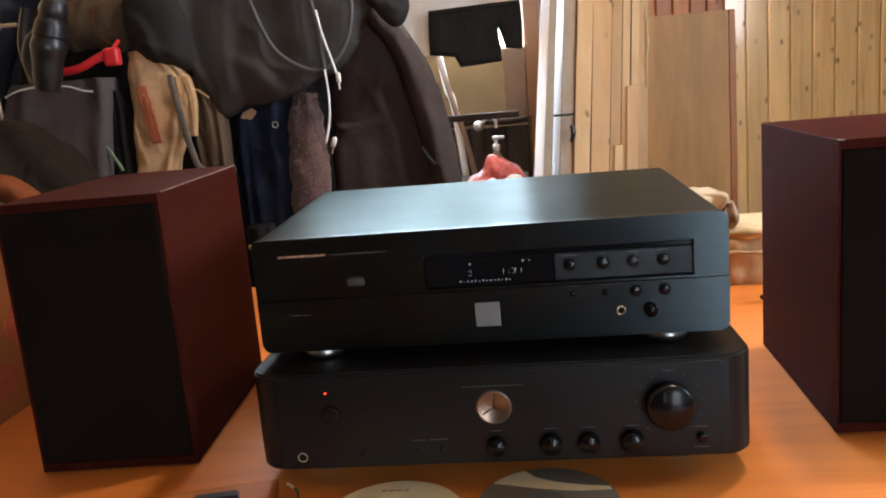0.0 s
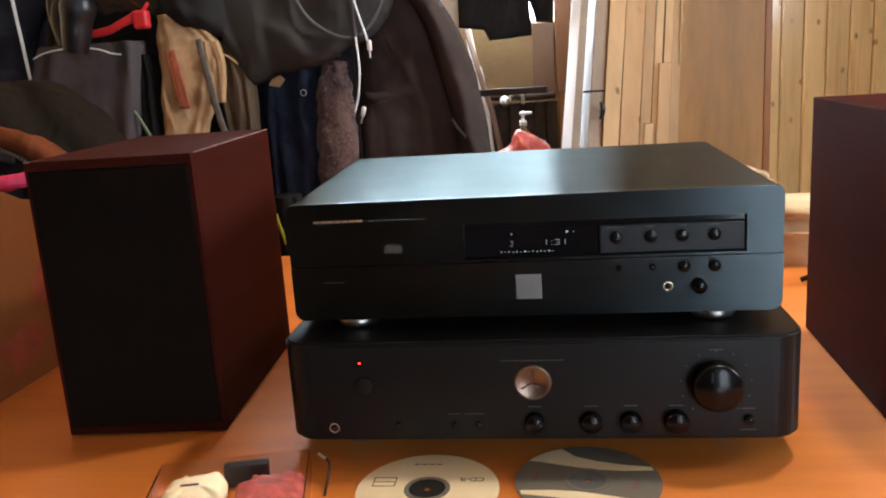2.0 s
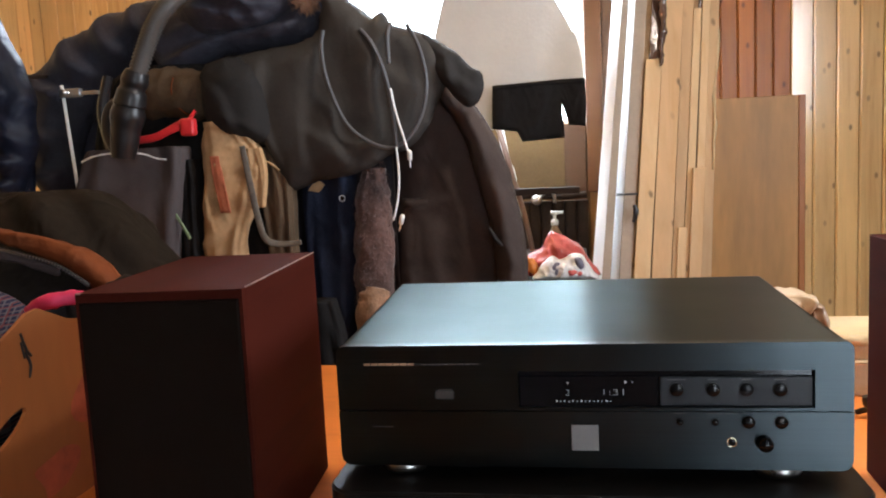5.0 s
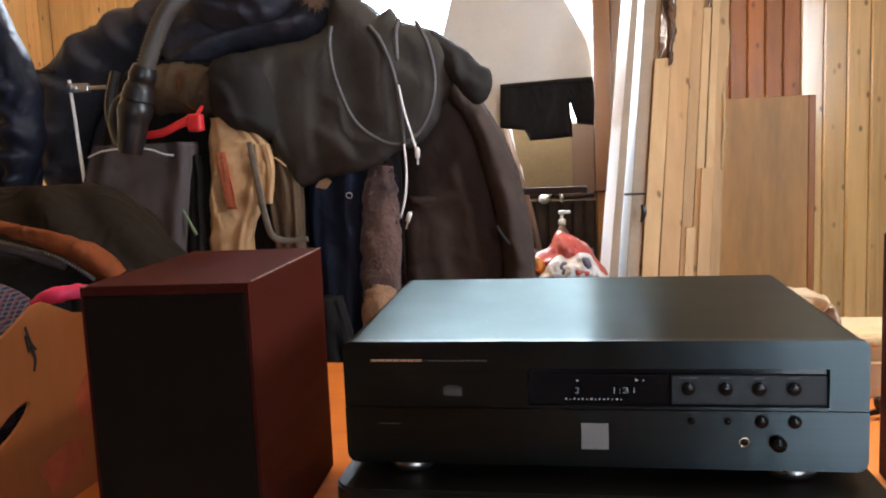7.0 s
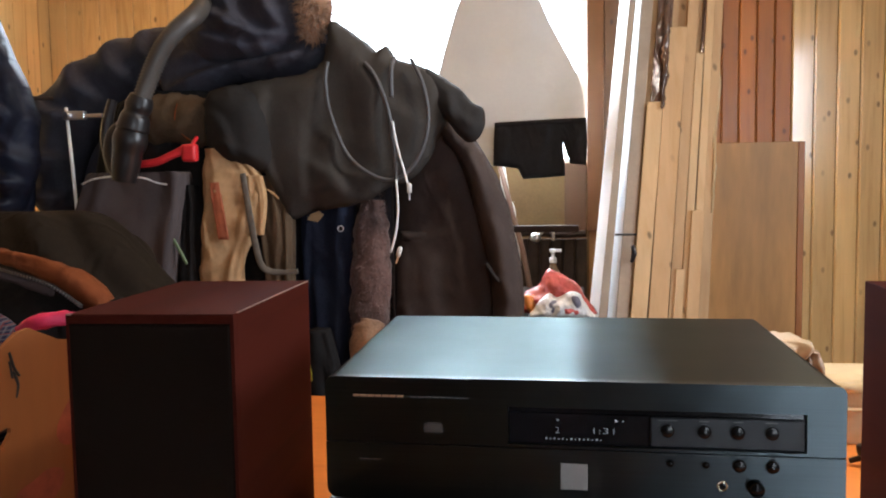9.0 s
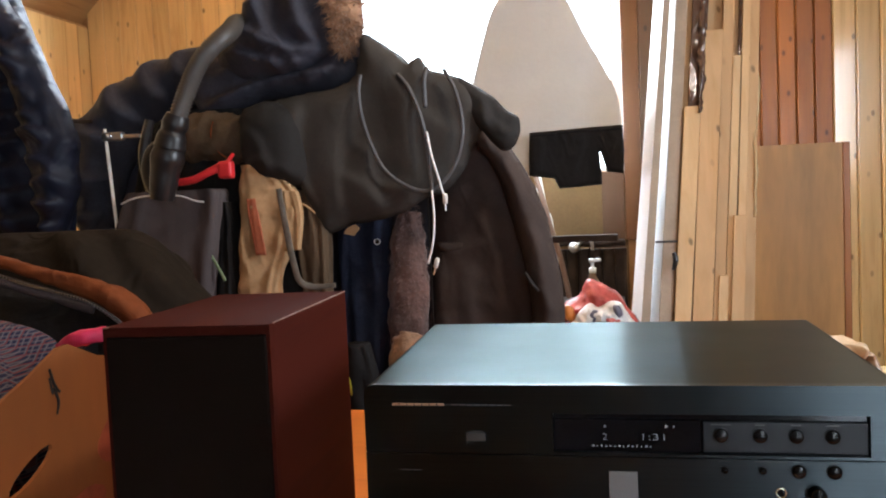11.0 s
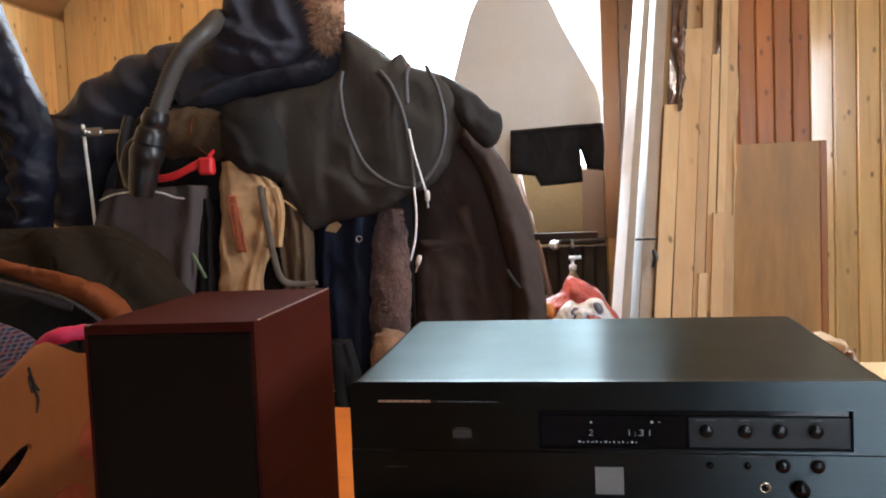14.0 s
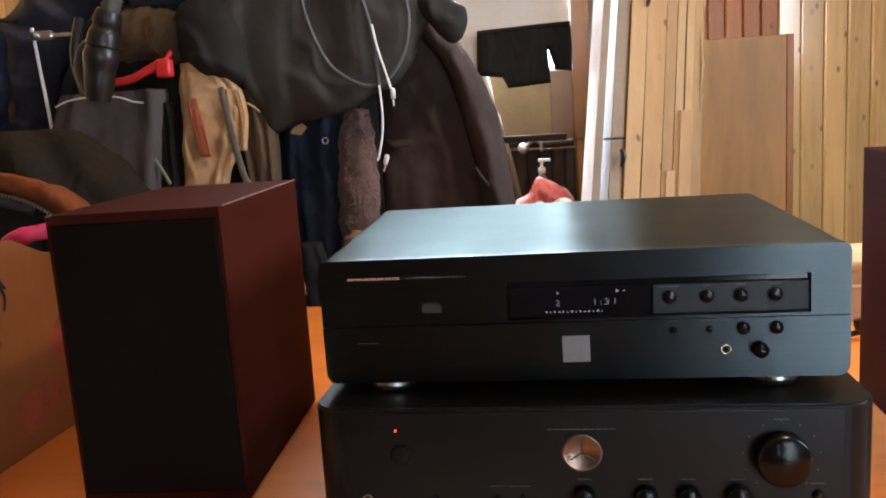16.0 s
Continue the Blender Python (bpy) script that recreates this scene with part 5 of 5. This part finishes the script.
# ---- parcels ----
def parcel(rows, mat, label, seed, f=0.012, power=3.6, crumple=0.022):
    t = thing("wrapped_parcel", rows[0][:3], label, "parcel", "wrapped parcels")
    part("wrapping", hang(rows, f, power, 120, 64, 0, seed, 10, 24, 0, crumple), mat, t, smooth=True)
    return t


p = parcel([(0.55, 0.74, 0.752, 0.21, 0.10), (0.55, 0.74, 0.77, 0.212, 0.102), (0.55, 0.74, 0.80, 0.210, 0.10), (0.55, 0.74, 0.83, 0.205, 0.098), (0.55, 0.74, 0.842, 0.19, 0.085)], WRAP, "flat parcel in milky plastic film on the table", 141.0, 0.003, 8.0, 0.002)
part("fold", tube([(0.36, 0.66, 0.835, 0.006), (0.42, 0.64, 0.842, 0.008), (0.50, 0.64, 0.838, 0.006), (0.58, 0.65, 0.842, 0.007)], 10, 30, 0.006), WRAP, p, smooth=True)
part("fold", tube([(0.36, 0.637, 0.812, 0.003), (0.44, 0.634, 0.808, 0.003), (0.55, 0.634, 0.812, 0.004), (0.70, 0.636, 0.806, 0.003)], 10, 30, 0.003), WRAP, p, smooth=True)
p = parcel([(0.24, 0.74, 0.752, 0.092, 0.070), (0.24, 0.74, 0.80, 0.094, 0.072), (0.25, 0.74, 0.85, 0.112, 0.070), (0.255, 0.74, 0.893, 0.136, 0.066), (0.25, 0.74, 0.904, 0.125, 0.05)], PAPER, "crumpled cream paper parcel on the table", 145.0, 0.007, 5.0, 0.009)
part("tape", hang([(0.383, 0.715, 0.845, 0.012, 0.045), (0.386, 0.715, 0.865, 0.016, 0.052), (0.384, 0.715, 0.890, 0.012, 0.046)], 0.005, 3.5, 40, 20, 0, 147.0, 10, 30, 0, 0.006), surface("tan_tape", (0.22, 0.14, 0.085), 0.25, var=0.3, bump=0.3, bscale=40), p, "shiny brown tape end", True)
lead = thing("black_lead", (0.43, 0.52, ZT), "short black cable end on the table", "cable")
part("lead", tube([(0.50, 0.56, 0.757, 0.004), (0.45, 0.54, 0.760, 0.004), (0.425, 0.53, 0.768, 0.005), (0.40, 0.54, 0.757, 0.004)], 10, 24), BLACKPLASTIC, lead, smooth=True)
part("plug", tube([(0.425, 0.53, 0.768, 0.008), (0.415, 0.53, 0.775, 0.009), (0.410, 0.53, 0.785, 0.005)], 12, 8), BLACKPLASTIC, lead, smooth=True)


# ---- discs and case in front of the amplifier ----
def disc(x, y, z, mat, label, hub=DISC_HUB):
    d = thing("compact_disc", (x, y, z), label, "compact disc", "loose discs")
    part("disc", lathe([(0.0205, 0), (0.0640, 0), (0.0640, 0.0012), (0.0205, 0.0012), (0.0205, 0)], pose(x, y, z), 72), mat, d)
    part("hub", lathe([(0.0030, 0), (0.0205, 0), (0.0205, 0.0011), (0.017, 0.0016), (0.0030, 0.0011), (0.0030, 0)], pose(x, y, z), 40), hub, d, "clear plastic hub")
    part("hub_ring", lathe([(0.0165, 0.0013), (0.0205, 0.0013), (0.0205, 0.0018), (0.0165, 0.0018), (0.0165, 0.0013)], pose(x, y, z), 40), DISC_GREY, d)
    return d


DZ = 0.7525
d1 = disc(-0.094, -0.092, DZ, DISC_CREAM, "cream printed recordable disc lying on the table", DISC_DARK)
ink = plain("disc_ink", (0.10, 0.07, 0.04), 0.5)
letters("CD-R", 0.0095, pose(-0.044, -0.072, DZ + 0.0012, 0, 0, 180), ink, d1, "disc_letters")
part("print_box", plate(rect(-0.145, -0.124, -0.088, -0.072), [rect(-0.1442, -0.1248, -0.0872, -0.0805), rect(-0.1442, -0.1248, -0.0797, -0.0728)], lambda u, v, w: (u, v, DZ + 0.0012 + w), 0.0002), ink, d1)
part("print_line", join(*[box(-0.112 + i * 0.007, -0.107 + i * 0.007, -0.048, -0.0465, DZ + 0.0012, DZ + 0.0014) for i in range(4)]), REDINK, d1)
d2 = disc(0.047, -0.076, DZ, DISC_GREY, "grey disc with cream swooshes lying on the table")


def swoosh(turn):
    """A curved band: broad at the rim, tapering across to the far rim."""
    band = [(math.cos(radians(a)), math.sin(radians(a))) for a in range(110, 146, 5)]
    band += [(-0.55, 0.50), (-0.3, 0.42), (0.1, 0.31), (0.5, 0.27), (0.93, 0.28), (0.91, 0.38), (0.5, 0.45), (0.13, 0.56), (-0.15, 0.70)]
    m = Matrix.Rotation(radians(turn), 2)
    pts = [m @ Vector(p) * 0.0635 for p in band]
    return plate([(0.047 + p.x, -0.076 + p.y) for p in pts], [], lambda u, v, w: (u, v, DZ + 0.0012 + w), 0.0002)


part("swoosh", swoosh(0), DISC_CREAM, d2, "cream printed swoosh")
part("swoosh", swoosh(180), DISC_CREAM, d2, "cream printed swoosh")
for a, r in ((62, 0.050), (172, 0.045), (345, 0.043)):
    part("red_print", box(-0.008, 0.008, -0.0025, 0.0025, 0, 0.0002, 0, 1, pose(0.047 + r * math.cos(radians(a)), -0.072 + r * math.sin(radians(a)), DZ + 0.0012, 0, 0, a - 90)), surface("faint_red_ink", (0.20, 0.10, 0.085), 0.6, bump=0), d2)

case = thing("clear_case", (-0.27, -0.09, ZT), "clear plastic case with cream and red packets inside", "case")
for nm, a in (("lid", (-0.342, -0.207, -0.150, -0.052, ZT + 0.025, ZT + 0.0262)), ("wall", (-0.342, -0.207, -0.0532, -0.052, ZT, ZT + 0.0248)), ("wall", (-0.2082, -0.207, -0.150, -0.0534, ZT, ZT + 0.0248)),
              ("wall", (-0.342, -0.3408, -0.150, -0.0534, ZT, ZT + 0.0248))):
    part(nm, box(*a, 0.0003, 1), CASE, case).visible_shadow = False
def lump(x, y, z, rx, ry, h, seed):
    return hang([(x, y, z, rx * 0.92, ry * 0.92), (x, y, z + h * 0.4, rx, ry), (x, y, z + h * 0.8, rx * 0.85, ry * 0.8), (x, y, z + h, rx * 0.4, ry * 0.4)], 0.003, 3.0, 40, 16, 0, seed, 8, 30)


part("cream_packet", lump(-0.308, -0.088, ZT + 0.001, 0.028, 0.026, 0.021, 3.0), DISC_CREAM, case, "cream packet with print", True)
part("cream_packet", lump(-0.322, -0.132, ZT + 0.001, 0.018, 0.018, 0.020, 5.0), WHITEPAINT, case, "cream packet", True)
part("red_packet", lump(-0.240, -0.102, ZT + 0.001, 0.031, 0.030, 0.020, 7.0), surface("pink_packet", (0.42, 0.075, 0.055), 0.5, var=0.6, scale=45, bump=0.1), case, "red and pink printed packet", True)
part("label_bar", box(-0.318, -0.302, -0.0935, -0.0905, ZT + 0.0222, ZT + 0.0226), BLACKINK, case)
part("black_tray", box(-0.285, -0.245, -0.066, -0.055, ZT + 0.002, ZT + 0.022, 0.001), BLACKPLASTIC, case)
case.rotation_euler.z = radians(13)
case.location.x += 0.010
case.location.y -= 0.024
wire = thing("bent_wire", (-0.19, -0.08, ZT), "short bent wire end with a metal tip", "wire")
part("wire", tube([(-0.184, -0.105, ZT + 0.002, 0.0012), (-0.184, -0.09, ZT + 0.012, 0.0012), (-0.186, -0.075, ZT + 0.018, 0.0012), (-0.194, -0.07, ZT + 0.022, 0.0012)], 8, 16), BLACKPLASTIC, wire)
part("tip", tube([(-0.190, -0.072, ZT + 0.0205, 0.0014), (-0.198, -0.068, ZT + 0.0235, 0.0014)], 8, 4), CHROME, wire)

# ---- by the gable window ----
def nearer(bm, k=0.923):
    """Sets a form a little further into the room from the gable."""
    bm.transform(Matrix.Translation((-0.01, -0.704, 1.159)) @ Matrix.Scale(k, 4) @ Matrix.Translation((0.01, 0.704, -1.159)))
    return bm


iron = thing("ironing_board", (-0.30, 3.22, 0), "white-covered ironing board standing on end at the window", "ironing board")
side = spline([(-0.628, 1.36), (-0.615, 1.55), (-0.575, 1.704), (-0.54, 1.824), (-0.502, 1.943), (-0.455, 2.025), (-0.385, 2.075), (-0.30, 2.085), (-0.22, 2.055), (-0.16, 1.984), (-0.105, 1.86), (-0.027, 1.711), (0.025, 1.60), (0.042, 1.50), (0.044, 1.37)], 70)
part("cover", plate([tuple(q) for q in side] + [(-0.078, 1.37), (-0.092, 1.25), (-0.628, 1.25)], [], lambda u, v, w: (u, 2.905 + w + (v - 2.1) * 0.02, v), 0.03), COVER, iron)
part("leg", tube([(-0.36, 3.18, 1.30, 0.012), (-0.29, 3.10, 1.05, 0.012), (-0.21, 3.02, 0.74, 0.012), (-0.10, 2.9, 0.0, 0.012)], 12, 30), surface("brown_tube", (0.16, 0.09, 0.06), 0.35, bump=0.05), iron, smooth=True)
part("leg", tube([(-0.345, 3.19, 1.28, 0.016), (-0.315, 3.17, 1.10, 0.016), (-0.28, 3.15, 0.95, 0.016), (-0.2, 3.1, 0.0, 0.014)], 12, 30), WHITEPAINT, iron, smooth=True)
part("heel_bar", nearer(box(-0.62, 0.02, 3.19, 3.23, 0.94, 0.972, 0.006)), IRON, iron)
part("heel_leg", nearer(box(-0.60, -0.57, 3.19, 3.225, -0.0967, 1.30, 0.004)), IRON, iron)

shorts = thing("black_shorts", (-0.15, 3.1, 1.2), "black shorts hung up to dry", "shorts")
part("cloth", garment([(-0.338, 1.431), (-0.20, 1.437), (-0.08, 1.440), (0.05, 1.442), (0.054, 1.34), (0.049, 1.244), (-0.020, 1.252), (-0.030, 1.285), (-0.047, 1.340), (-0.046, 1.30), (-0.041, 1.25), (-0.040, 1.201), (-0.13, 1.194), (-0.218, 1.190), (-0.24, 1.235), (-0.345, 1.25), (-0.343, 1.34)], 2.83, 0.018, 0.02, [(-0.30, 1.42, -0.28, 1.26, 0.04, 0.008), (-0.12, 1.43, -0.15, 1.22, 0.05, 0.008), (0.01, 1.42, 0.0, 1.27, 0.03, 0.006)], 0.002, 151.0, smooth=False), BLACKCLOTH, shorts, smooth=True)
part("waistband", garment([(-0.336, 1.432), (-0.08, 1.441), (0.049, 1.443), (0.050, 1.418), (-0.08, 1.416), (-0.337, 1.407)], 2.818, 0.012, 0.01, (), 0.001, 153.0, smooth=False), BLACKCLOTH, shorts, smooth=True)

bench = thing("low_bench", (-0.15, 2.5, 0), "dark low wooden bench under the window", "bench")
part("seat_board", box(-0.75, 0.04, 1.95, 3.05, 0.66, 0.70, 0.006), IRON, bench)
for x in (-0.72, -0.02):
    for y in (2.0, 2.98):
        part("leg", box(x, x + 0.05, y - 0.02, y + 0.03, 0, 0.66, 0.004), IRON, bench)

radi = thing("radiator", (-0.1, 3.36, 0.1), "dark cast radiator with bent pipes below the sill", "radiator")
for i in range(14):
    x = -0.74 + i * 0.057
    part("column", round_box(x, x + 0.0565, 3.27, 3.35, 0.12, 0.90, 0.016, "z", 4), IRON, radi)
part("pipe", tube([(-0.34, 3.26, 0.925, 0.016), (-0.20, 3.25, 0.935, 0.016), (-0.08, 3.25, 0.925, 0.016), (0.05, 3.26, 0.93, 0.016)], 14, 30), IRON, radi, smooth=True)
part("valve", lathe([(0, 0), (0.022, 0), (0.026, 0.02), (0.018, 0.05), (0, 0.05)], facing(-0.185, 3.24, 0.915), 16), CHROME, radi, smooth=True)
part("bracket", tube([(-0.17, 3.22, 0.92, 0.008), (-0.14, 3.21, 0.95, 0.008), (-0.105, 3.21, 0.94, 0.008), (-0.10, 3.22, 0.90, 0.008)], 10, 20), CHROME, radi, smooth=True)

spray = thing("pump_bottle", (-0.09, 2.98, 0.70), "brown bottle with a white pump head on the bench", "bottle")
part("bottle", lathe([(0, 0), (0.03, 0), (0.032, 0.01), (0.032, 0.075), (0.016, 0.10), (0.013, 0.115), (0, 0.115)], pose(-0.097, 2.98, 0.70), 24), surface("amber", (0.22, 0.15, 0.10), 0.25, bump=0), spray, smooth=True)
part("pump", lathe([(0, 0), (0.016, 0), (0.016, 0.022), (0.007, 0.026), (0.007, 0.045), (0.015, 0.048), (0.015, 0.062), (0, 0.064)], pose(-0.097, 2.98, 0.815), 20), WHITEP, spray, smooth=True)
part("spout", box(-0.092, -0.058, 2.972, 2.988, 0.864, 0.877, 0.004), WHITEP, spray)

sack2 = thing("carrier_bag", (-0.06, 2.2, 0.70), "crumpled red and white plastic carrier bag on the bench", "carrier bag")
part("bag", garment([(-0.18, 0.757), (-0.174, 0.783), (-0.13, 0.806), (-0.113, 0.839), (-0.096, 0.863), (-0.065, 0.856), (-0.029, 0.837), (0.007, 0.815), (0.032, 0.773), (0.058, 0.739), (0.078, 0.711), (0.082, 0.702), (-0.18, 0.702)], 2.24, 0.07, 0.08, [(-0.09, 0.86, -0.12, 0.72, 0.03, 0.02), (-0.08, 0.85, 0.04, 0.72, 0.03, 0.02), (-0.16, 0.78, -0.08, 0.76, 0.02, 0.015)], 0.010, 161.0, 0.006, grain=30.0), REDBAG, sack2, smooth=True)
part("inner_film", garment([(-0.141, 0.734), (-0.12, 0.767), (-0.087, 0.789), (-0.063, 0.775), (-0.04, 0.783), (-0.017, 0.794), (0.016, 0.789), (0.031, 0.764), (0.052, 0.731), (0.056, 0.702), (-0.145, 0.702)], 2.15, 0.045, 0.04, [(-0.06, 0.78, -0.05, 0.71, 0.02, 0.02)], 0.012, 163.0, 0.005, grain=40.0), WHITEBAG, sack2, "white film inside", True)
part("blue_print", garment([(-0.085, 0.765), (-0.062, 0.768), (-0.055, 0.735), (-0.075, 0.715), (-0.092, 0.735)], 2.108, 0.010, 0.02, (), 0.006, 166.0, 0.005, grain=40.0), surface("grey_blue_film", (0.16, 0.15, 0.20), 0.4, bump=0.3), sack2, smooth=True)
part("blue_print", garment([(-0.012, 0.785), (0.012, 0.782), (0.022, 0.755), (0.005, 0.742), (-0.008, 0.760)], 2.108, 0.010, 0.02, (), 0.006, 167.0, 0.005, grain=40.0), bpy.data.materials["grey_blue_film"], sack2, smooth=True)
part("pink_print", garment([(-0.035, 0.745), (0.005, 0.742), (0.012, 0.722), (-0.03, 0.718)], 2.108, 0.010, 0.02, (), 0.006, 168.0, 0.005, grain=40.0), REDBAG, sack2, smooth=True)
part("yellow_print", garment([(-0.176, 0.780), (-0.150, 0.772), (-0.138, 0.745), (-0.145, 0.715), (-0.172, 0.735)], 2.168, 0.014, 0.02, (), 0.006, 165.0, 0.005, grain=40.0), surface("orange_film", (0.65, 0.22, 0.04), 0.35, bump=0.3), sack2, smooth=True)

# ---- the planks leaning in the corner ----
LEAN_X, LEAN_Y = 0.082, 0.16


def plank(name, x, w, y, t, z1, mat, label, lean=LEAN_X, z0=0.0, skew=0.0):
    """A board on the floor, leaning to the right and back; x is its left edge at 0.68 m."""
    w -= 0.0012
    y += 0.006 * math.sin(x * 211)
    bm = box(0, w, 0, t, z0, z1, 0.0009, 1)
    for v in bm.verts:
        v.co.y += skew * (1 - v.co.x / w)
        v.co.x += x + lean * (v.co.z - 0.68)
        v.co.y += y + LEAN_Y * v.co.z
    return solid(name, bm, mat, label, "plank", "bundle of planks")


Y0 = 2.34
plank("plastic_profile", 0.058, 0.034, Y0, 0.03, 2.30, WHITEP, "long white plastic profile leaning in the corner", 0.103, skew=0.12)
plank("grey_profile", 0.092, 0.032, Y0 + 0.012, 0.03, 2.30, PIPE, "long grey-brown plastic profile leaning in the corner", 0.098)
plank("plastic_profile", 0.130, 0.026, Y0 + 0.004, 0.03, 2.25, WHITEP, "long white plastic profile leaning in the corner", 0.090, skew=0.09)
plank("grey_profile", 0.158, 0.046, Y0 + 0.02, 0.04, 2.28, PIPE, "long grey-brown plastic profile leaning in the corner", 0.088)
plank("pale_plank", 0.212, 0.060, Y0, 0.022, 1.478, RAW_PALE, "shorter pale planed plank in the bundle", 0.085)
plank("dark_plank", 0.225, 0.06, Y0 + 0.03, 0.02, 2.2, TAPE, "dark wrapped plank behind the bundle", 0.085)
plank("raw_plank", 0.276, 0.072, Y0 - 0.004, 0.024, 1.765, RAW, "raw sawn pine plank in the bundle", 0.078)
plank("raw_plank", 0.350, 0.040, Y0 + 0.012, 0.024, 2.3, RAW, "raw sawn pine plank in the bundle", 0.075)
plank("pale_plank", 0.366, 0.034, Y0 - 0.012, 0.022, 0.84, RAW_PALE, "short pale plank end in the bundle", 0.075)
plank("raw_plank", 0.392, 0.030, Y0 - 0.004, 0.022, 1.66, RAW_PALE, "pale sawn plank in the bundle", 0.072)
plank("dark_plank", 0.415, 0.035, Y0 + 0.026, 0.02, 2.2, TAPE, "dark wrapped plank behind the bundle", 0.07)
plank("raw_plank", 0.410, 0.046, Y0 - 0.016, 0.022, 1.06, RAW, "short raw plank end in the bundle", 0.070)
plank("raw_plank", 0.428, 0.030, Y0 - 0.002, 0.022, 2.3, RAW_PALE, "pale sawn plank in the bundle", 0.068)
plank("raw_plank", 0.459, 0.036, Y0, 0.024, 2.3, RAW, "raw sawn pine plank in the bundle", 0.062)
plank("raw_plank", 0.205, 0.285, Y0 + 0.052, 0.012, 2.2, RAW, "broad raw board behind the bundle", 0.072)
tie = thing("cable_tie", (0.16, 2.45, 0.96), "black cable tie round the plastic profiles", "cable tie")
part("tie", box(0.152, 0.232, Y0 + 0.140, Y0 + 0.148, 0.967, 0.975, 0.001), BLACKPLASTIC, tie)
part("tail", tube([(0.218, Y0 + 0.135, 0.93, 0.008), (0.223, Y0 + 0.13, 0.90, 0.010), (0.213, Y0 + 0.128, 0.865, 0.006)], 8, 10), BLACKPLASTIC, tie)
film = thing("film_wrap", (0.45, 2.4, 0.5), "glossy clear film scraps round the planks", "film")
part("film", tube([(0.510, Y0 + 0.17, 1.05, 0.003), (0.522, Y0 + 0.19, 1.2, 0.005), (0.528, Y0 + 0.22, 1.35, 0.004), (0.545, Y0 + 0.25, 1.5, 0.006), (0.55, Y0 + 0.28, 1.7, 0.004)], 10, 50, 0.007), WRAP, film, smooth=True)
part("film", tube([(0.330, Y0 + 0.22, 1.45, 0.004), (0.345, Y0 + 0.24, 1.6, 0.010), (0.352, Y0 + 0.27, 1.75, 0.012), (0.362, Y0 + 0.28, 1.9, 0.008)], 10, 50, 0.014), TAPE, film, smooth=True)

board = solid("plywood_sheet", box(0.50, 0.853, 2.66, 2.672, 0.0, 1.317, 0.001, 1), PLY, "sheet of worn plywood standing on edge", "plywood")
batten = solid("red_batten", box(0.856, 0.880, 2.66, 2.69, 0.0, 1.317, 0.002, 1), PINE_RED, "narrow reddish batten beside the plywood", "batten")

lamp = thing("ceiling_lamp", (0.62, 0.50, 2.6), "round white ceiling lamp under pine boards", "ceiling lamp")
part("base", lathe([(0, 0), (0.20, 0), (0.20, 0.03), (0, 0.03)], pose(0.62, 0.50, 3.52), 32), WHITEPAINT, lamp)
part("stem", lathe([(0, 0), (0.02, 0), (0.02, 0.97), (0, 0.97)], pose(0.62, 0.50, 2.56), 16), WHITEPAINT, lamp)


# ---- cladding ----
def clad(parent, x0, x1, z0, z1, width, mat, y=YB, gap=0.002):
    n = max(1, round((x1 - x0) / width))
    w = (x1 - x0) / n
    bm = box(0, w - gap, 0, 0.018, z0, z1)
    es = [e for e in bm.edges if abs((e.verts[0].co - e.verts[1].co).z) > 0.01 and e.verts[0].co.y < 0.001]
    bmesh.ops.bevel(bm, geom=es, offset=0.006, segments=1, affect="EDGES")
    me = put("plank", bm, mat)
    for i in range(n):
        o = new("plank", me)
        o.location = (x0 + i * w, y, 0)
        o.rotation_euler.z = 0.05 * math.sin(i * 12.9 + x0 * 7)
        o.parent = parent


def under_slope(x):
    return min(ZC - 0.004, 2.15 + (x - XL + 0.14) * 1.0 - 0.006)


for i in range(14):
    x0 = XL + i * 0.0985
    x1 = min(x0 + 0.0985, W0 - 0.10)
    if x1 - x0 < 0.01:
        continue
    bm = box(0, x1 - x0 - 0.002, 0, 0.018, 0, 1)
    for v in bm.verts:
        if v.co.z > 0.5:
            v.co.z = under_slope(x0 + v.co.x)
    es = [e for e in bm.edges if abs((e.verts[0].co - e.verts[1].co).z) > 0.3 and e.verts[0].co.y < 0.001]
    bmesh.ops.bevel(bm, geom=es, offset=0.003, segments=1, affect="EDGES")
    o = new("plank", put("plank", bm, PINE))
    o.location = (x0, YB, 0)
    o.parent = back
clad(back, W0 - 0.10, 0.22, WZ1 + 0.1, ZC, 0.098, PINE)
clad(back, 0.22, 1.02, 0, ZC, 0.080, PINE_RED)
clad(back, 1.02, XR, 0, ZC, 0.098, PINE_PALE)
bm = box(0, 0.018, 0, 0.096, 0, 2.20)
me = put("plank", bm, PINE)
for i in range(30):
    o = new("plank", me)
    o.location = (XL - 0.018, YB - 0.098 * (i + 1), 0)
    o.parent = west
